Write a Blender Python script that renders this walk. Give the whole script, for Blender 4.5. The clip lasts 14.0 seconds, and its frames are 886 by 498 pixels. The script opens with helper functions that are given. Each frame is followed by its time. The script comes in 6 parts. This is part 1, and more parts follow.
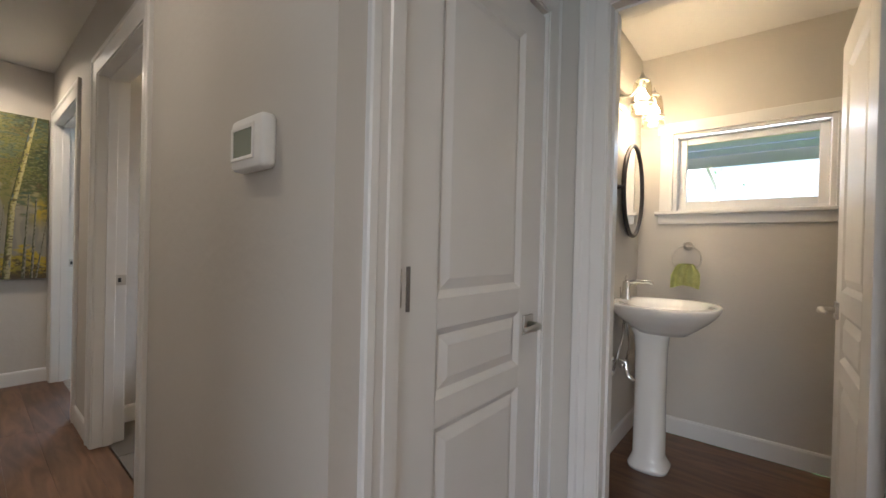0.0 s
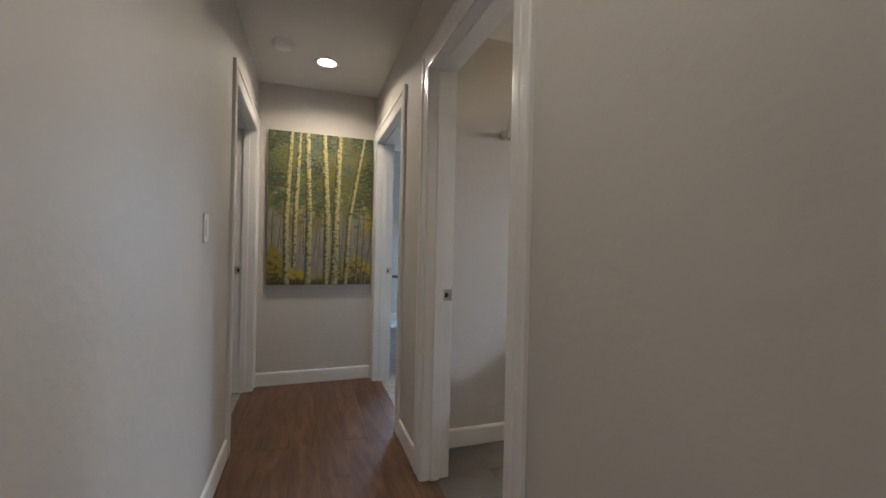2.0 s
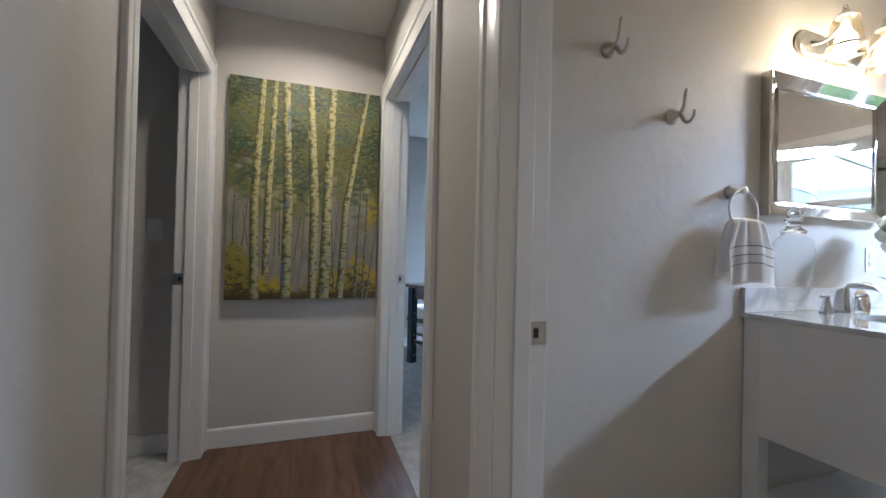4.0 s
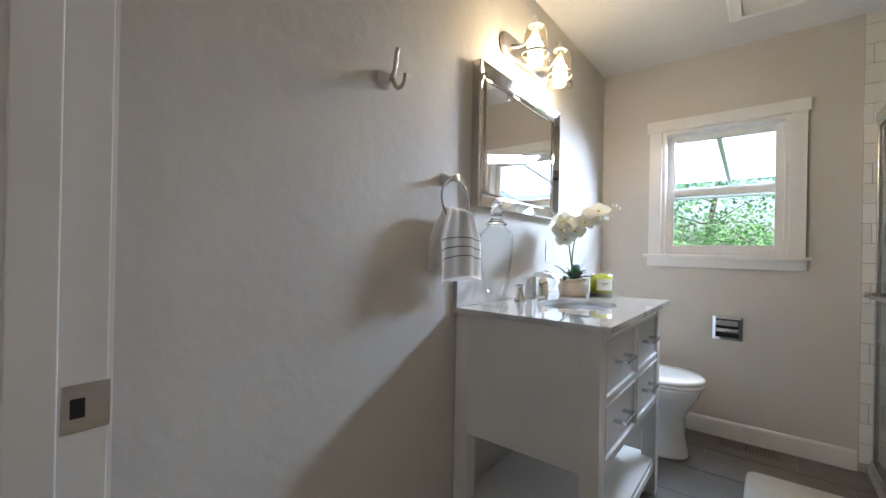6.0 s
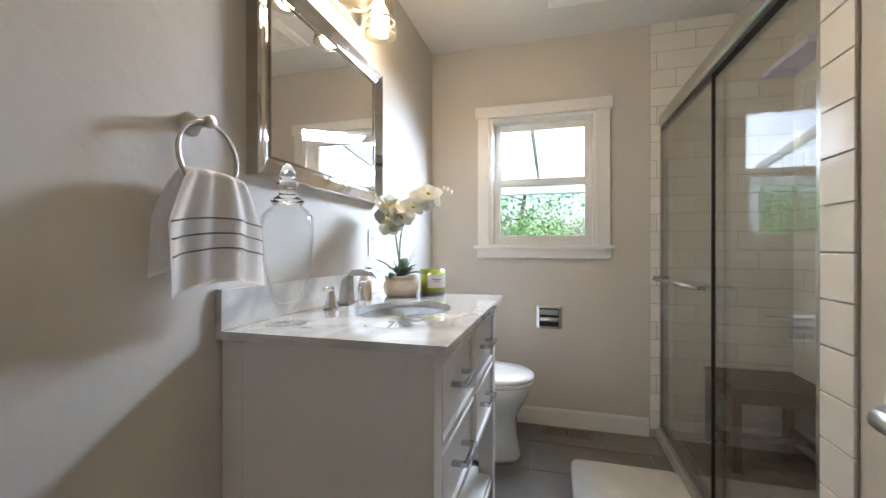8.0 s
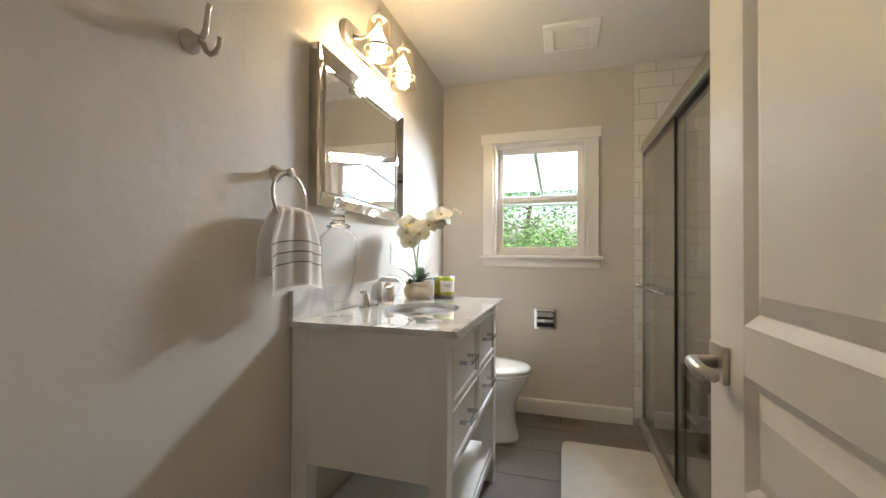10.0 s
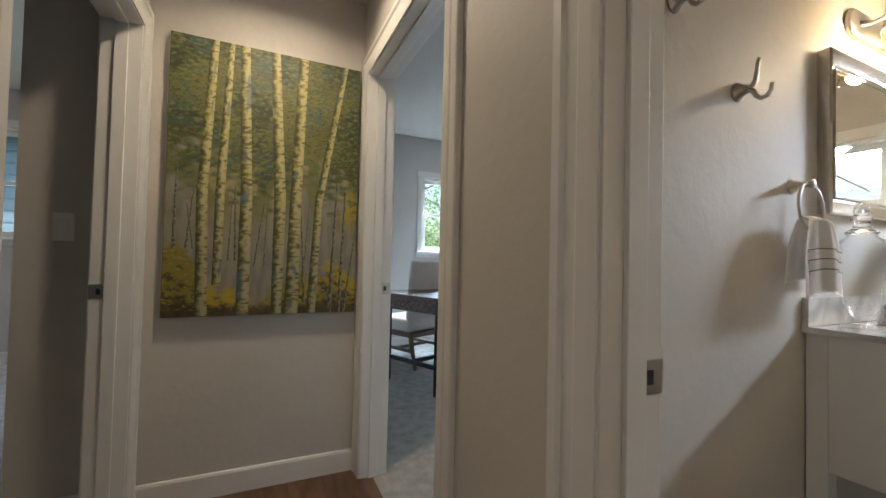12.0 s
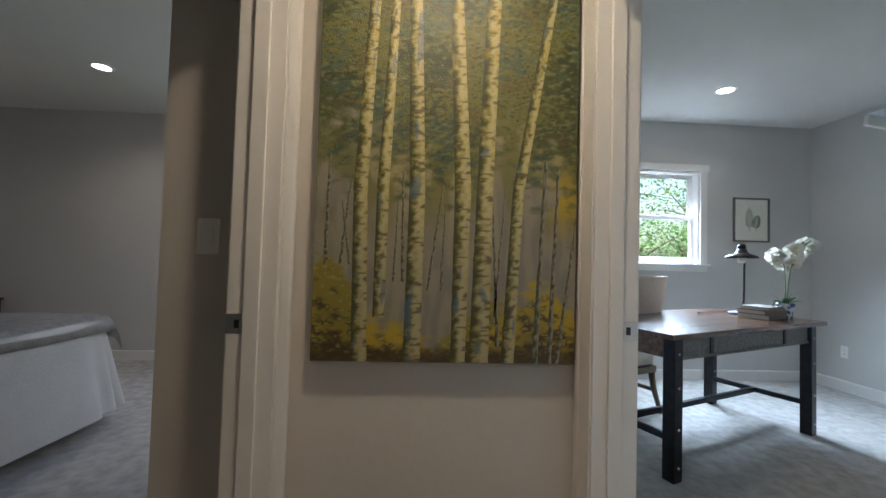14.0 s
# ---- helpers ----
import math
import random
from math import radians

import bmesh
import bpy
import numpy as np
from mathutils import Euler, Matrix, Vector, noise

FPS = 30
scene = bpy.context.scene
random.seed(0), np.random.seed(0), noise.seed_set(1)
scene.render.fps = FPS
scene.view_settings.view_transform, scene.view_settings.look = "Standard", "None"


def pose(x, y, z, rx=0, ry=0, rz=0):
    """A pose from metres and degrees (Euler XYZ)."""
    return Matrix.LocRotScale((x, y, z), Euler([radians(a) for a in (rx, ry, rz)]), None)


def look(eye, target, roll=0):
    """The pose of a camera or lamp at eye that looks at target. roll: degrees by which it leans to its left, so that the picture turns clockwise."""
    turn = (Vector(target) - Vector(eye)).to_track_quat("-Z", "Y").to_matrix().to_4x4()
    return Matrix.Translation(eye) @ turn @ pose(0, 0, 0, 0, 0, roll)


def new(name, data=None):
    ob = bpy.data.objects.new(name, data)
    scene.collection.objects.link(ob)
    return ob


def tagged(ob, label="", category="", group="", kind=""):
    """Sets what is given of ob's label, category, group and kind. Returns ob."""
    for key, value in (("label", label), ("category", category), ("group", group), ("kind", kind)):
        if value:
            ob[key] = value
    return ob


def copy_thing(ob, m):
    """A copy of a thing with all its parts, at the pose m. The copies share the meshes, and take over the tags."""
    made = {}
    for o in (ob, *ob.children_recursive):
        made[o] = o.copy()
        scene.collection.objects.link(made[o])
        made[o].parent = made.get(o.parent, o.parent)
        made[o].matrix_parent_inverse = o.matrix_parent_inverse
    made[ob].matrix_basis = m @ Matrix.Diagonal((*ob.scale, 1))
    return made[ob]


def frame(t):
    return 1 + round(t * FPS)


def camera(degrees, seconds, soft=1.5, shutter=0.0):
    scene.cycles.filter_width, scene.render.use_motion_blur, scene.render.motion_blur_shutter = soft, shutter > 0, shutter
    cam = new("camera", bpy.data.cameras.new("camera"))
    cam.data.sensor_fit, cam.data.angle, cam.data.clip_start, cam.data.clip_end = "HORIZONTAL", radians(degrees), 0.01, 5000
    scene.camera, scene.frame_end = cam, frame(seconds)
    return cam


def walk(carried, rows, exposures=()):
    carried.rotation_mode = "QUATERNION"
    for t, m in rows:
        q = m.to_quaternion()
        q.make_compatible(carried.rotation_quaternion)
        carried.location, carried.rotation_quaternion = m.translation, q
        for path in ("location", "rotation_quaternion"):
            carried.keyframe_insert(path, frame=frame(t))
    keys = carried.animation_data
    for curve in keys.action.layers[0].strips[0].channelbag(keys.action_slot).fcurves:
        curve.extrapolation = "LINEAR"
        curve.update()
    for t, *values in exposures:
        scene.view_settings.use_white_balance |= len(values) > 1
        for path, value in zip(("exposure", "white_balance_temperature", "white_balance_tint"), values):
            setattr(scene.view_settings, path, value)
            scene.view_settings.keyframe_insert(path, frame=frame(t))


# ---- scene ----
cam = camera(95.9, 14.0)
PATH = [
    (0, (0.13, 0.05, 1.15), (-1.145, 1.592, 1.138), 1.4),
    (0.5, (-0.075, -0.03, 1.143), (-1.645, 1.209, 1.127), 1.3),
    (1, (-0.279, -0.094, 1.141), (-2.014, 0.901, 1.129), 1.6),
    (1.5, (-0.53, -0.098, 1.139), (-2.357, 0.716, 1.135), 1.6),
    (2, (-0.818, -0.037, 1.152), (-2.712, 0.607, 1.147), 1.3),
    (2.2, (-0.961, -0.015, 1.142), (-2.867, 0.592, 1.148), 1.4),
    (4.3, (-1.906, 0.135, 1.11), (-3.793, 0.797, 1.138), 1.3),
    (4.5, (-1.94, 0.18, 1.11), (-3.802, 0.909, 1.132), 1.4),
    (5, (-2.001, 0.323, 1.127), (-3.727, 1.334, 1.145), 1.3),
    (5.5, (-2.024, 0.432, 1.125), (-3.551, 1.724, 1.141), 1.2),
    (6, (-2.054, 0.522, 1.118), (-3.306, 2.082, 1.123), 1.1),
    (6.5, (-2.114, 0.611, 1.107), (-3.062, 2.371, 1.115), 0.6),
    (7, (-2.148, 0.716, 1.091), (-2.846, 2.591, 1.097), 0.2),
    (7.5, (-2.18, 0.841, 1.093), (-2.776, 2.75, 1.092), 0.1),
    (8, (-2.19, 0.961, 1.099), (-2.727, 2.888, 1.096), 0.0),
    (8.2, (-2.202, 1.006, 1.103), (-2.71, 2.941, 1.099), 0.0),
    (10.3, (-2.078, 0.475, 1.136), (-2.691, 2.378, 1.172), 0.5),
    (10.5, (-2.065, 0.376, 1.142), (-2.864, 2.21, 1.168), 0.6),
    (11, (-2.084, 0.215, 1.125), (-3.344, 1.768, 1.161), 1.2),
    (11.5, (-2.139, 0.099, 1.12), (-3.737, 1.301, 1.154), 1.1),
    (12, (-2.241, 0.034, 1.106), (-4.057, 0.869, 1.153), 1.3),
    (12.5, (-2.435, -0.013, 1.132), (-4.348, 0.571, 1.177), 1.5),
    (13, (-2.628, -0.049, 1.129), (-4.573, 0.413, 1.186), 1.6),
    (13.5, (-2.836, -0.006, 1.145), (-4.807, 0.332, 1.201), 1.6),
    (14, (-3.043, -0.008, 1.14), (-5.039, 0.098, 1.204), 1.6),
]
walk(cam, [(t, look(eye, target, roll)) for t, eye, target, roll in PATH],
     [(0.0, 1.80, 5850, 14), (1.5, 1.64, 5700, 14), (2.2, 1.66, 5500, 13), (4.3, 1.66, 5100, 12), (5.0, 1.58, 5200, 11), (6.5, 1.62, 5500, 11), (8.2, 1.70, 5800, 12),
      (10.3, 1.62, 6500, 11), (11.0, 1.60, 6500, 12), (12.5, 1.52, 5950, 12), (14.0, 1.51, 6100, 13)])

# ---- world, sun, lights ----
world = bpy.data.worlds.new("sky")
scene.world = world
world.use_nodes = True
wn = world.node_tree.nodes
sky = wn.new("ShaderNodeTexSky")
sky.sky_type, sky.sun_disc = "NISHITA", False
sky.dust_density, sky.air_density = 4.0, 1.2
sky.sun_elevation, sky.sun_rotation = radians(54), radians(146)
wn["Background"].inputs["Strength"].default_value = 0.15
world.node_tree.links.new(sky.outputs[0], wn["Background"].inputs["Color"])
sun = new("sun", bpy.data.lights.new("sun", "SUN"))
sun.data.energy, sun.data.angle, sun.data.color = 5.0, radians(0.6), (1.0, 0.95, 0.88)
sun.matrix_world = look((0, 0, 20), (-8, 12, 0))


def area_lamp(name, eye, target, w, h, watts, color=(1, 1, 1), spread=180):
    d = bpy.data.lights.new(name, "AREA")
    d.shape, d.size, d.size_y, d.energy, d.color, d.spread = "RECTANGLE", w, h, watts, color, radians(spread)
    ob = new(name, d)
    ob.matrix_world = look(eye, target)
    return ob


def bulb_lamp(name, place, watts, color=(1.0, 0.75, 0.45), size=0.034):
    d = bpy.data.lights.new(name, "POINT")
    d.energy, d.color, d.shadow_soft_size = watts, color, size
    ob = new(name, d)
    ob.location = place
    return ob


CAN_HALL, CAN_HALL_2, CAN_LIVING, CAN_ROOM, BULB_BATH, BULB_POWDER = 3.4, 1.25, 2.6, 1.0, 2.9, 1.35
# Added lamp out of view, standing in for unseen living room daylight.
area_lamp("living_window_lamp", (1.5, -3.95, 1.35), (1.5, 0, 1.2), 2.3, 1.4, 13, (0.80, 0.90, 1.0))
area_lamp("bath_window_lamp", (-2.27, 3.555, 1.895), (-2.98, 2.50, 0.92), 0.58, 0.07, 6.8, (0.80, 0.90, 1.0), 92)
area_lamp("powder_window_lamp", (0.0, 2.98, 1.865), (0.0, 1.2, 0.7), 0.66, 0.04, 0.5, (0.80, 0.90, 1.0))
area_lamp("office_window_lamp", (-7.2, 2.395, 1.67), (-5.8, 2.3, 0.0), 0.88, 0.90, 42, (0.66, 0.84, 1.0), 124)
area_lamp("bedroom_window_lamp", (-7.67, -2.08, 1.74), (-4, -2.1, 0.4), 0.78, 1.0, 1.8, (0.60, 0.82, 1.0), 120)


# ---- materials ----
def material(name, base, rough=0.5, metal=0.0, scale=0.0, vary=0.0, bump=0.0, bump_scale=0.0, spec=0.5, coat=0.0, detail=4.0, island=0.0):
    m = bpy.data.materials.new(name)
    m.use_nodes = True
    n, l = m.node_tree.nodes, m.node_tree.links
    p = n["Principled BSDF"]
    p.inputs["Base Color"].default_value = (*base, 1)
    p.inputs["Roughness"].default_value, p.inputs["Metallic"].default_value = rough, metal
    p.inputs["Specular IOR Level"].default_value, p.inputs["Coat Weight"].default_value = spec, coat
    co = n.new("ShaderNodeTexCoord")
    if vary:
        t = n.new("ShaderNodeTexNoise")
        t.inputs["Scale"].default_value, t.inputs["Detail"].default_value = scale, detail
        l.new(co.outputs["Object"], t.inputs["Vector"])
        r = n.new("ShaderNodeValToRGB")
        r.color_ramp.elements[0].position, r.color_ramp.elements[1].position = 0.3, 0.7
        r.color_ramp.elements[0].color = (*[max(0, c * (1 - vary)) for c in base], 1)
        r.color_ramp.elements[1].color = (*[min(1, c * (1 + vary)) for c in base], 1)
        l.new(t.outputs["Fac"], r.inputs["Fac"])
        l.new(r.outputs["Color"], p.inputs["Base Color"])
    if bump:
        t = n.new("ShaderNodeTexNoise")
        t.inputs["Scale"].default_value, t.inputs["Detail"].default_value = bump_scale, 3
        l.new(co.outputs["Object"], t.inputs["Vector"])
        b = n.new("ShaderNodeBump")
        b.inputs["Strength"].default_value, b.inputs["Distance"].default_value = bump, 0.004
        l.new(t.outputs["Fac"], b.inputs["Height"])
        l.new(b.outputs["Normal"], p.inputs["Normal"])
    return m


def glow(name, color, strength):
    m = bpy.data.materials.new(name)
    m.use_nodes = True
    p = m.node_tree.nodes["Principled BSDF"]
    p.inputs["Base Color"].default_value = (0.8, 0.8, 0.8, 1)
    p.inputs["Emission Color"].default_value, p.inputs["Emission Strength"].default_value = (*color, 1), strength
    return m


def clear_glass(name, tint=(1, 1, 1), f0=0.04, power=5.0):
    """Thin clear glass: what lies behind, with a sheen that grows towards grazing angles."""
    m = bpy.data.materials.new(name)
    m.use_nodes = True
    n, l = m.node_tree.nodes, m.node_tree.links
    n.remove(n["Principled BSDF"])
    tr, gl, mix, lw = n.new("ShaderNodeBsdfTransparent"), n.new("ShaderNodeBsdfGlossy"), n.new("ShaderNodeMixShader"), n.new("ShaderNodeLayerWeight")
    tr.inputs["Color"].default_value = (*tint, 1)
    gl.inputs["Roughness"].default_value = 0.01
    lw.inputs["Blend"].default_value = 0.5
    pw, ma = n.new("ShaderNodeMath"), n.new("ShaderNodeMath")
    pw.operation, ma.operation = "POWER", "MULTIPLY_ADD"
    pw.inputs[1].default_value, ma.inputs[1].default_value, ma.inputs[2].default_value = power, 1 - f0, f0
    l.new(lw.outputs["Facing"], pw.inputs[0])
    l.new(pw.outputs[0], ma.inputs[0])
    l.new(ma.outputs[0], mix.inputs["Fac"])
    l.new(tr.outputs[0], mix.inputs[1])
    l.new(gl.outputs[0], mix.inputs[2])
    l.new(mix.outputs[0], n["Material Output"].inputs["Surface"])
    return m


WALL = material("greige_wall_paint", (0.56, 0.525, 0.475), 0.62, scale=1.7, vary=0.03, bump=0.40, bump_scale=23)
WALL_COOL = material("pale_grey_wall_paint", (0.55, 0.54, 0.52), 0.5, scale=1.5, vary=0.03, bump=0.3, bump_scale=55)
CEIL = material("ceiling_paint", (0.68, 0.66, 0.63), 0.7, scale=2.0, vary=0.02, bump=0.4, bump_scale=45)
TRIM = material("white_trim_paint", (0.74, 0.72, 0.69), 0.3, scale=6, vary=0.02, bump=0.05, bump_scale=90)
WOOD = material("brown_hall_boards", (0.17, 0.085, 0.045), 0.35, scale=3, vary=0.3)
CARPET = material("grey_carpet", (0.42, 0.41, 0.39), 0.95, scale=14, vary=0.2, bump=1.0, bump_scale=160)
TILE = material("grey_floor_tile", (0.22, 0.21, 0.20), 0.4, scale=5, vary=0.12)
NICKEL = material("brushed_nickel", (0.55, 0.52, 0.48), 0.28, 1.0, scale=40, vary=0.06)
GLASS = clear_glass("window_glass")


# ---- helpers for building ----
def part(name, bm, mat, parent=None, label=""):
    me = bpy.data.meshes.new(name)
    bm.to_mesh(me)
    bm.free()
    for mm in (mat if isinstance(mat, (list, tuple)) else [mat]):
        me.materials.append(mm)
    ob = new(name, me)
    if parent is not None:
        ob.parent = parent
    if label:
        ob["label"] = label
    return ob


def thing(name, m, label="", category="", group=""):
    ob = new(name)
    ob.matrix_basis = m
    return tagged(ob, label, category, group)


def box(x0, x1, y0, y1, z0, z1, bevel=0.0, bm=None, seg=2):
    """A box between the given faces, with its edges rounded."""
    bm = bm or bmesh.new()
    made = bmesh.ops.create_cube(bm, size=1)["verts"]
    bmesh.ops.scale(bm, vec=(abs(x1 - x0), abs(y1 - y0), abs(z1 - z0)), verts=made)
    bmesh.ops.translate(bm, vec=((x0 + x1) / 2, (y0 + y1) / 2, (z0 + z1) / 2), verts=made)
    if bevel:
        edges = list({e for v in made for e in v.link_edges})
        bmesh.ops.bevel(bm, geom=edges, offset=bevel, segments=seg, affect="EDGES", profile=0.5)
    return bm


def structure(name, bm, mat, label=""):
    return tagged(part(name, bm, mat, None, label), kind="structure")


def slab_wall(name, axis, face, back, a0, a1, top, holes, mat, label):
    """A wall along an axis between two faces, with holes (a0, a1, z0, z1) cut through."""
    bm = bmesh.new()
    cuts = sorted({a0, a1, *[h[0] for h in holes], *[h[1] for h in holes]})

    def put(u0, u1, z0, z1):
        if z1 - z0 > 1e-4:
            if axis == "x":
                box(u0, u1, face, back, z0, z1, bm=bm)
            else:
                box(face, back, u0, u1, z0, z1, bm=bm)
    for u0, u1 in zip(cuts, cuts[1:]):
        z = 0.0
        for h in sorted([h for h in holes if h[0] < u1 - 1e-6 and h[1] > u0 + 1e-6], key=lambda h: h[2]):
            put(u0, u1, z, h[2])
            z = h[3]
        put(u0, u1, z, top)
    bmesh.ops.remove_doubles(bm, verts=bm.verts, dist=1e-5)
    seen = {}
    for f in bm.faces:
        c = f.calc_center_median()
        seen.setdefault((round(c.x, 4), round(c.y, 4), round(c.z, 4)), []).append(f)
    bmesh.ops.delete(bm, geom=[f for fs in seen.values() if len(fs) > 1 for f in fs], context="FACES")
    bmesh.ops.recalc_face_normals(bm, faces=bm.faces)
    return structure(name, bm, mat, label)


# ---- plan ----
R, RB = 0.52, 0.65          # hall's wall with the bath and office doors: face, back
L, LB = -0.43, -0.56        # hall's other wall
END, ENDB = -4.345, -4.46   # hall's end
DOOR_H = 2.05
HALL_TOP, BATH_TOP, ROOM_TOP, POW_TOP = 2.46, 2.40, 2.66, 2.42
BX, BY = -2.98, 3.53        # bathroom: vanity wall, window wall
SX, GX = -0.95, -1.585     # shower: side wall, glass
PW = 2.95                   # powder room: window wall
TOP = 2.9

slab_wall("wall_hall_1", "x", R, RB, ENDB, -0.54, TOP, [(-2.718, -1.832, 0, DOOR_H), (-4.25, -3.29, 0, DOOR_H)], WALL, "greige textured plaster wall of the hall")
slab_wall("wall_hall_2", "x", L, LB, ENDB, -0.30, TOP, [(-4.25, -3.29, 0, DOOR_H)], WALL, "greige textured plaster wall of the hall")
slab_wall("wall_hall_end", "y", END, ENDB, L, R, TOP, [], WALL, "greige plaster wall at the end of the hall")
slab_wall("wall_closet", "y", -0.54, -0.66, RB, 1.53, TOP, [(0.685, 1.46, 0, DOOR_H)], WALL, "greige wall with the closet door")
slab_wall("wall_powder_door", "x", 1.53, 1.65, -0.66, 3.0, TOP, [(-0.355, 0.40, 0, DOOR_H)], WALL, "greige wall with the powder room door")
slab_wall("wall_powder_1", "y", -0.57, -0.69, 1.65, PW, TOP, [], WALL, "greige powder room wall behind the basin")
slab_wall("wall_powder_2", "y", 0.72, 0.84, 1.65, PW, TOP, [], WALL, "greige powder room wall")
slab_wall("wall_powder_window", "x", PW, PW + 0.14, -0.69, 0.84, TOP, [(-0.375, 0.375, 1.41, 1.90)], WALL, "greige powder room wall with a wide window")
slab_wall("wall_bath_vanity", "y", BX, BX - 0.12, RB, BY, TOP, [], WALL, "greige textured bathroom wall behind the vanity")
slab_wall("wall_bath_window", "x", BY, BY + 0.14, BX - 0.12, -0.66, TOP, [(-2.595, -1.943, 1.118, 1.935)], WALL, "greige bathroom wall with a window")
slab_wall("wall_shower_side", "y", SX, -0.69, 1.65, BY, TOP, [], WALL, "wall behind the shower")
slab_wall("wall_shower_end", "x", 2.06, 1.65, -1.60, SX, TOP, [], WALL, "end wall of the shower")
slab_wall("wall_bath_right", "y", -1.60, -1.50, RB, 1.65, TOP, [], WALL, "bathroom wall beside the door")
slab_wall("wall_office_window", "y", -7.03, -7.17, RB, 4.2, TOP, [(1.93, 2.86, 1.19, 2.15)], WALL_COOL, "pale grey office wall with a window")
slab_wall("wall_office_side", "x", 4.08, 4.2, -7.03, BX - 0.12, TOP, [], WALL_COOL, "pale grey office wall")
slab_wall("wall_office_hall", "x", RB, RB - 0.12, -7.03, ENDB, TOP, [], WALL_COOL, "pale grey office wall beside the door")
slab_wall("wall_bed_end", "y", -7.5, -7.64, -4.8, LB, TOP, [(-2.50, -1.66, 1.21, 2.28)], WALL_COOL, "pale grey bedroom wall with a window")
slab_wall("wall_bed_side", "x", -4.8, -4.92, -7.5, -0.9, TOP, [], WALL_COOL, "pale grey bedroom wall")
slab_wall("wall_bed_right", "y", -0.9, -0.78, -4.8, LB, TOP, [], WALL_COOL, "pale grey bedroom wall")
slab_wall("wall_bed_closet", "y", -4.36, -5.3, -0.84, LB, TOP, [], WALL, "greige bedroom wall with a light switch")
slab_wall("wall_living_1", "y", 3.0, 3.12, -4.0, 1.65, TOP, [], WALL, "plain wall of the living room")
# The opening is added for the living room fill lamp; no window is built.
slab_wall("wall_living_2", "x", -4.0, -4.12, -0.3, 3.12, TOP, [(0.3, 2.7, 0.6, 2.1)], WALL, "plain wall of the living room")
slab_wall("wall_living_3", "y", -0.42, -0.30, -4.0, LB, TOP, [], WALL, "plain wall of the living room")

structure("floor_hall", box(-0.69, 0.84, 1.65, PW, -0.1, -0.006, bm=box(ENDB, 3.0, -4.0, 1.65, -0.1, -0.006)), WOOD, "brown wooden board floor")
structure("floor_bath", box(BX, SX, R + 0.065, BY, -0.1, 0.0), TILE, "grey tile floor")
structure("floor_office", box(-7.03, BX - 0.12, R + 0.065, 4.08, -0.1, 0.004), CARPET, "grey carpet")
structure("floor_bedroom", box(-7.5, -0.9, -4.8, L - 0.065, -0.1, 0.004), CARPET, "grey carpet")
structure("ceiling_hall", box(END, 3.0, L, R, HALL_TOP, HALL_TOP + 0.1), CEIL, "white ceiling")
structure("ceiling_living", box(-0.54, 3.0, -4.0, 1.53, HALL_TOP, HALL_TOP + 0.1), CEIL, "white ceiling")
structure("ceiling_bath", box(BX, SX, RB, BY, BATH_TOP, BATH_TOP + 0.1), CEIL, "white ceiling")
structure("ceiling_powder", box(-0.57, 0.72, 1.65, PW, POW_TOP, POW_TOP + 0.1), CEIL, "white ceiling")
structure("ceiling_office", box(-7.03, BX - 0.12, RB, 4.08, ROOM_TOP, ROOM_TOP + 0.1), CEIL, "white ceiling")
structure("ceiling_bedroom", box(-7.5, -0.9, -4.8, LB, ROOM_TOP, ROOM_TOP + 0.1), CEIL, "white ceiling")


# ---- shaping ----
def lathe(profile, seg=24, bm=None, at=(0, 0, 0)):
    """A turned shape from (radius, height) pairs."""
    bm = bm or bmesh.new()
    rings = []
    for r, z in profile:
        if r < 1e-4:
            rings.append([bm.verts.new((at[0], at[1], at[2] + z))])
        else:
            rings.append([bm.verts.new((at[0] + r * math.cos(2 * math.pi * i / seg), at[1] + r * math.sin(2 * math.pi * i / seg), at[2] + z)) for i in range(seg)])
    for a, b in zip(rings, rings[1:]):
        for i in range(seg):
            q = [a[i % len(a)], a[(i + 1) % len(a)], b[(i + 1) % len(b)], b[i % len(b)]]
            q = [v for k, v in enumerate(q) if v not in q[:k]]
            if len(q) > 2:
                bm.faces.new(q)
    smooth(bm)
    return bm


def smooth(bm):
    for f in bm.faces:
        f.smooth = True
    return bm


def loft(loops, cap=True, bm=None):
    """Closed loops of equal length, joined; both ends closed."""
    bm = bm or bmesh.new()
    rings = [[bm.verts.new(p) for p in lp] for lp in loops]
    n = len(rings[0])
    for a, b in zip(rings, rings[1:]):
        for i in range(n):
            bm.faces.new((a[i], a[(i + 1) % n], b[(i + 1) % n], b[i]))
    if cap:
        bm.faces.new(rings[0][::-1])
        bm.faces.new(rings[-1])
    smooth(bm)
    return bm


def egg(cx, cy, z, rx, ry, n=32, power=2.0, flat=0.0):
    """An oval loop; flat > 0 squares off its -x end."""
    pts = []
    for i in range(n):
        a = 2 * math.pi * i / n
        c, s = math.cos(a), math.sin(a)
        x = math.copysign(abs(c) ** (2 / power), c) * rx
        y = math.copysign(abs(s) ** (2 / power), s) * ry
        if x < 0 and flat:
            x *= 1 - flat
        pts.append((cx + x, cy + y, z))
    return pts


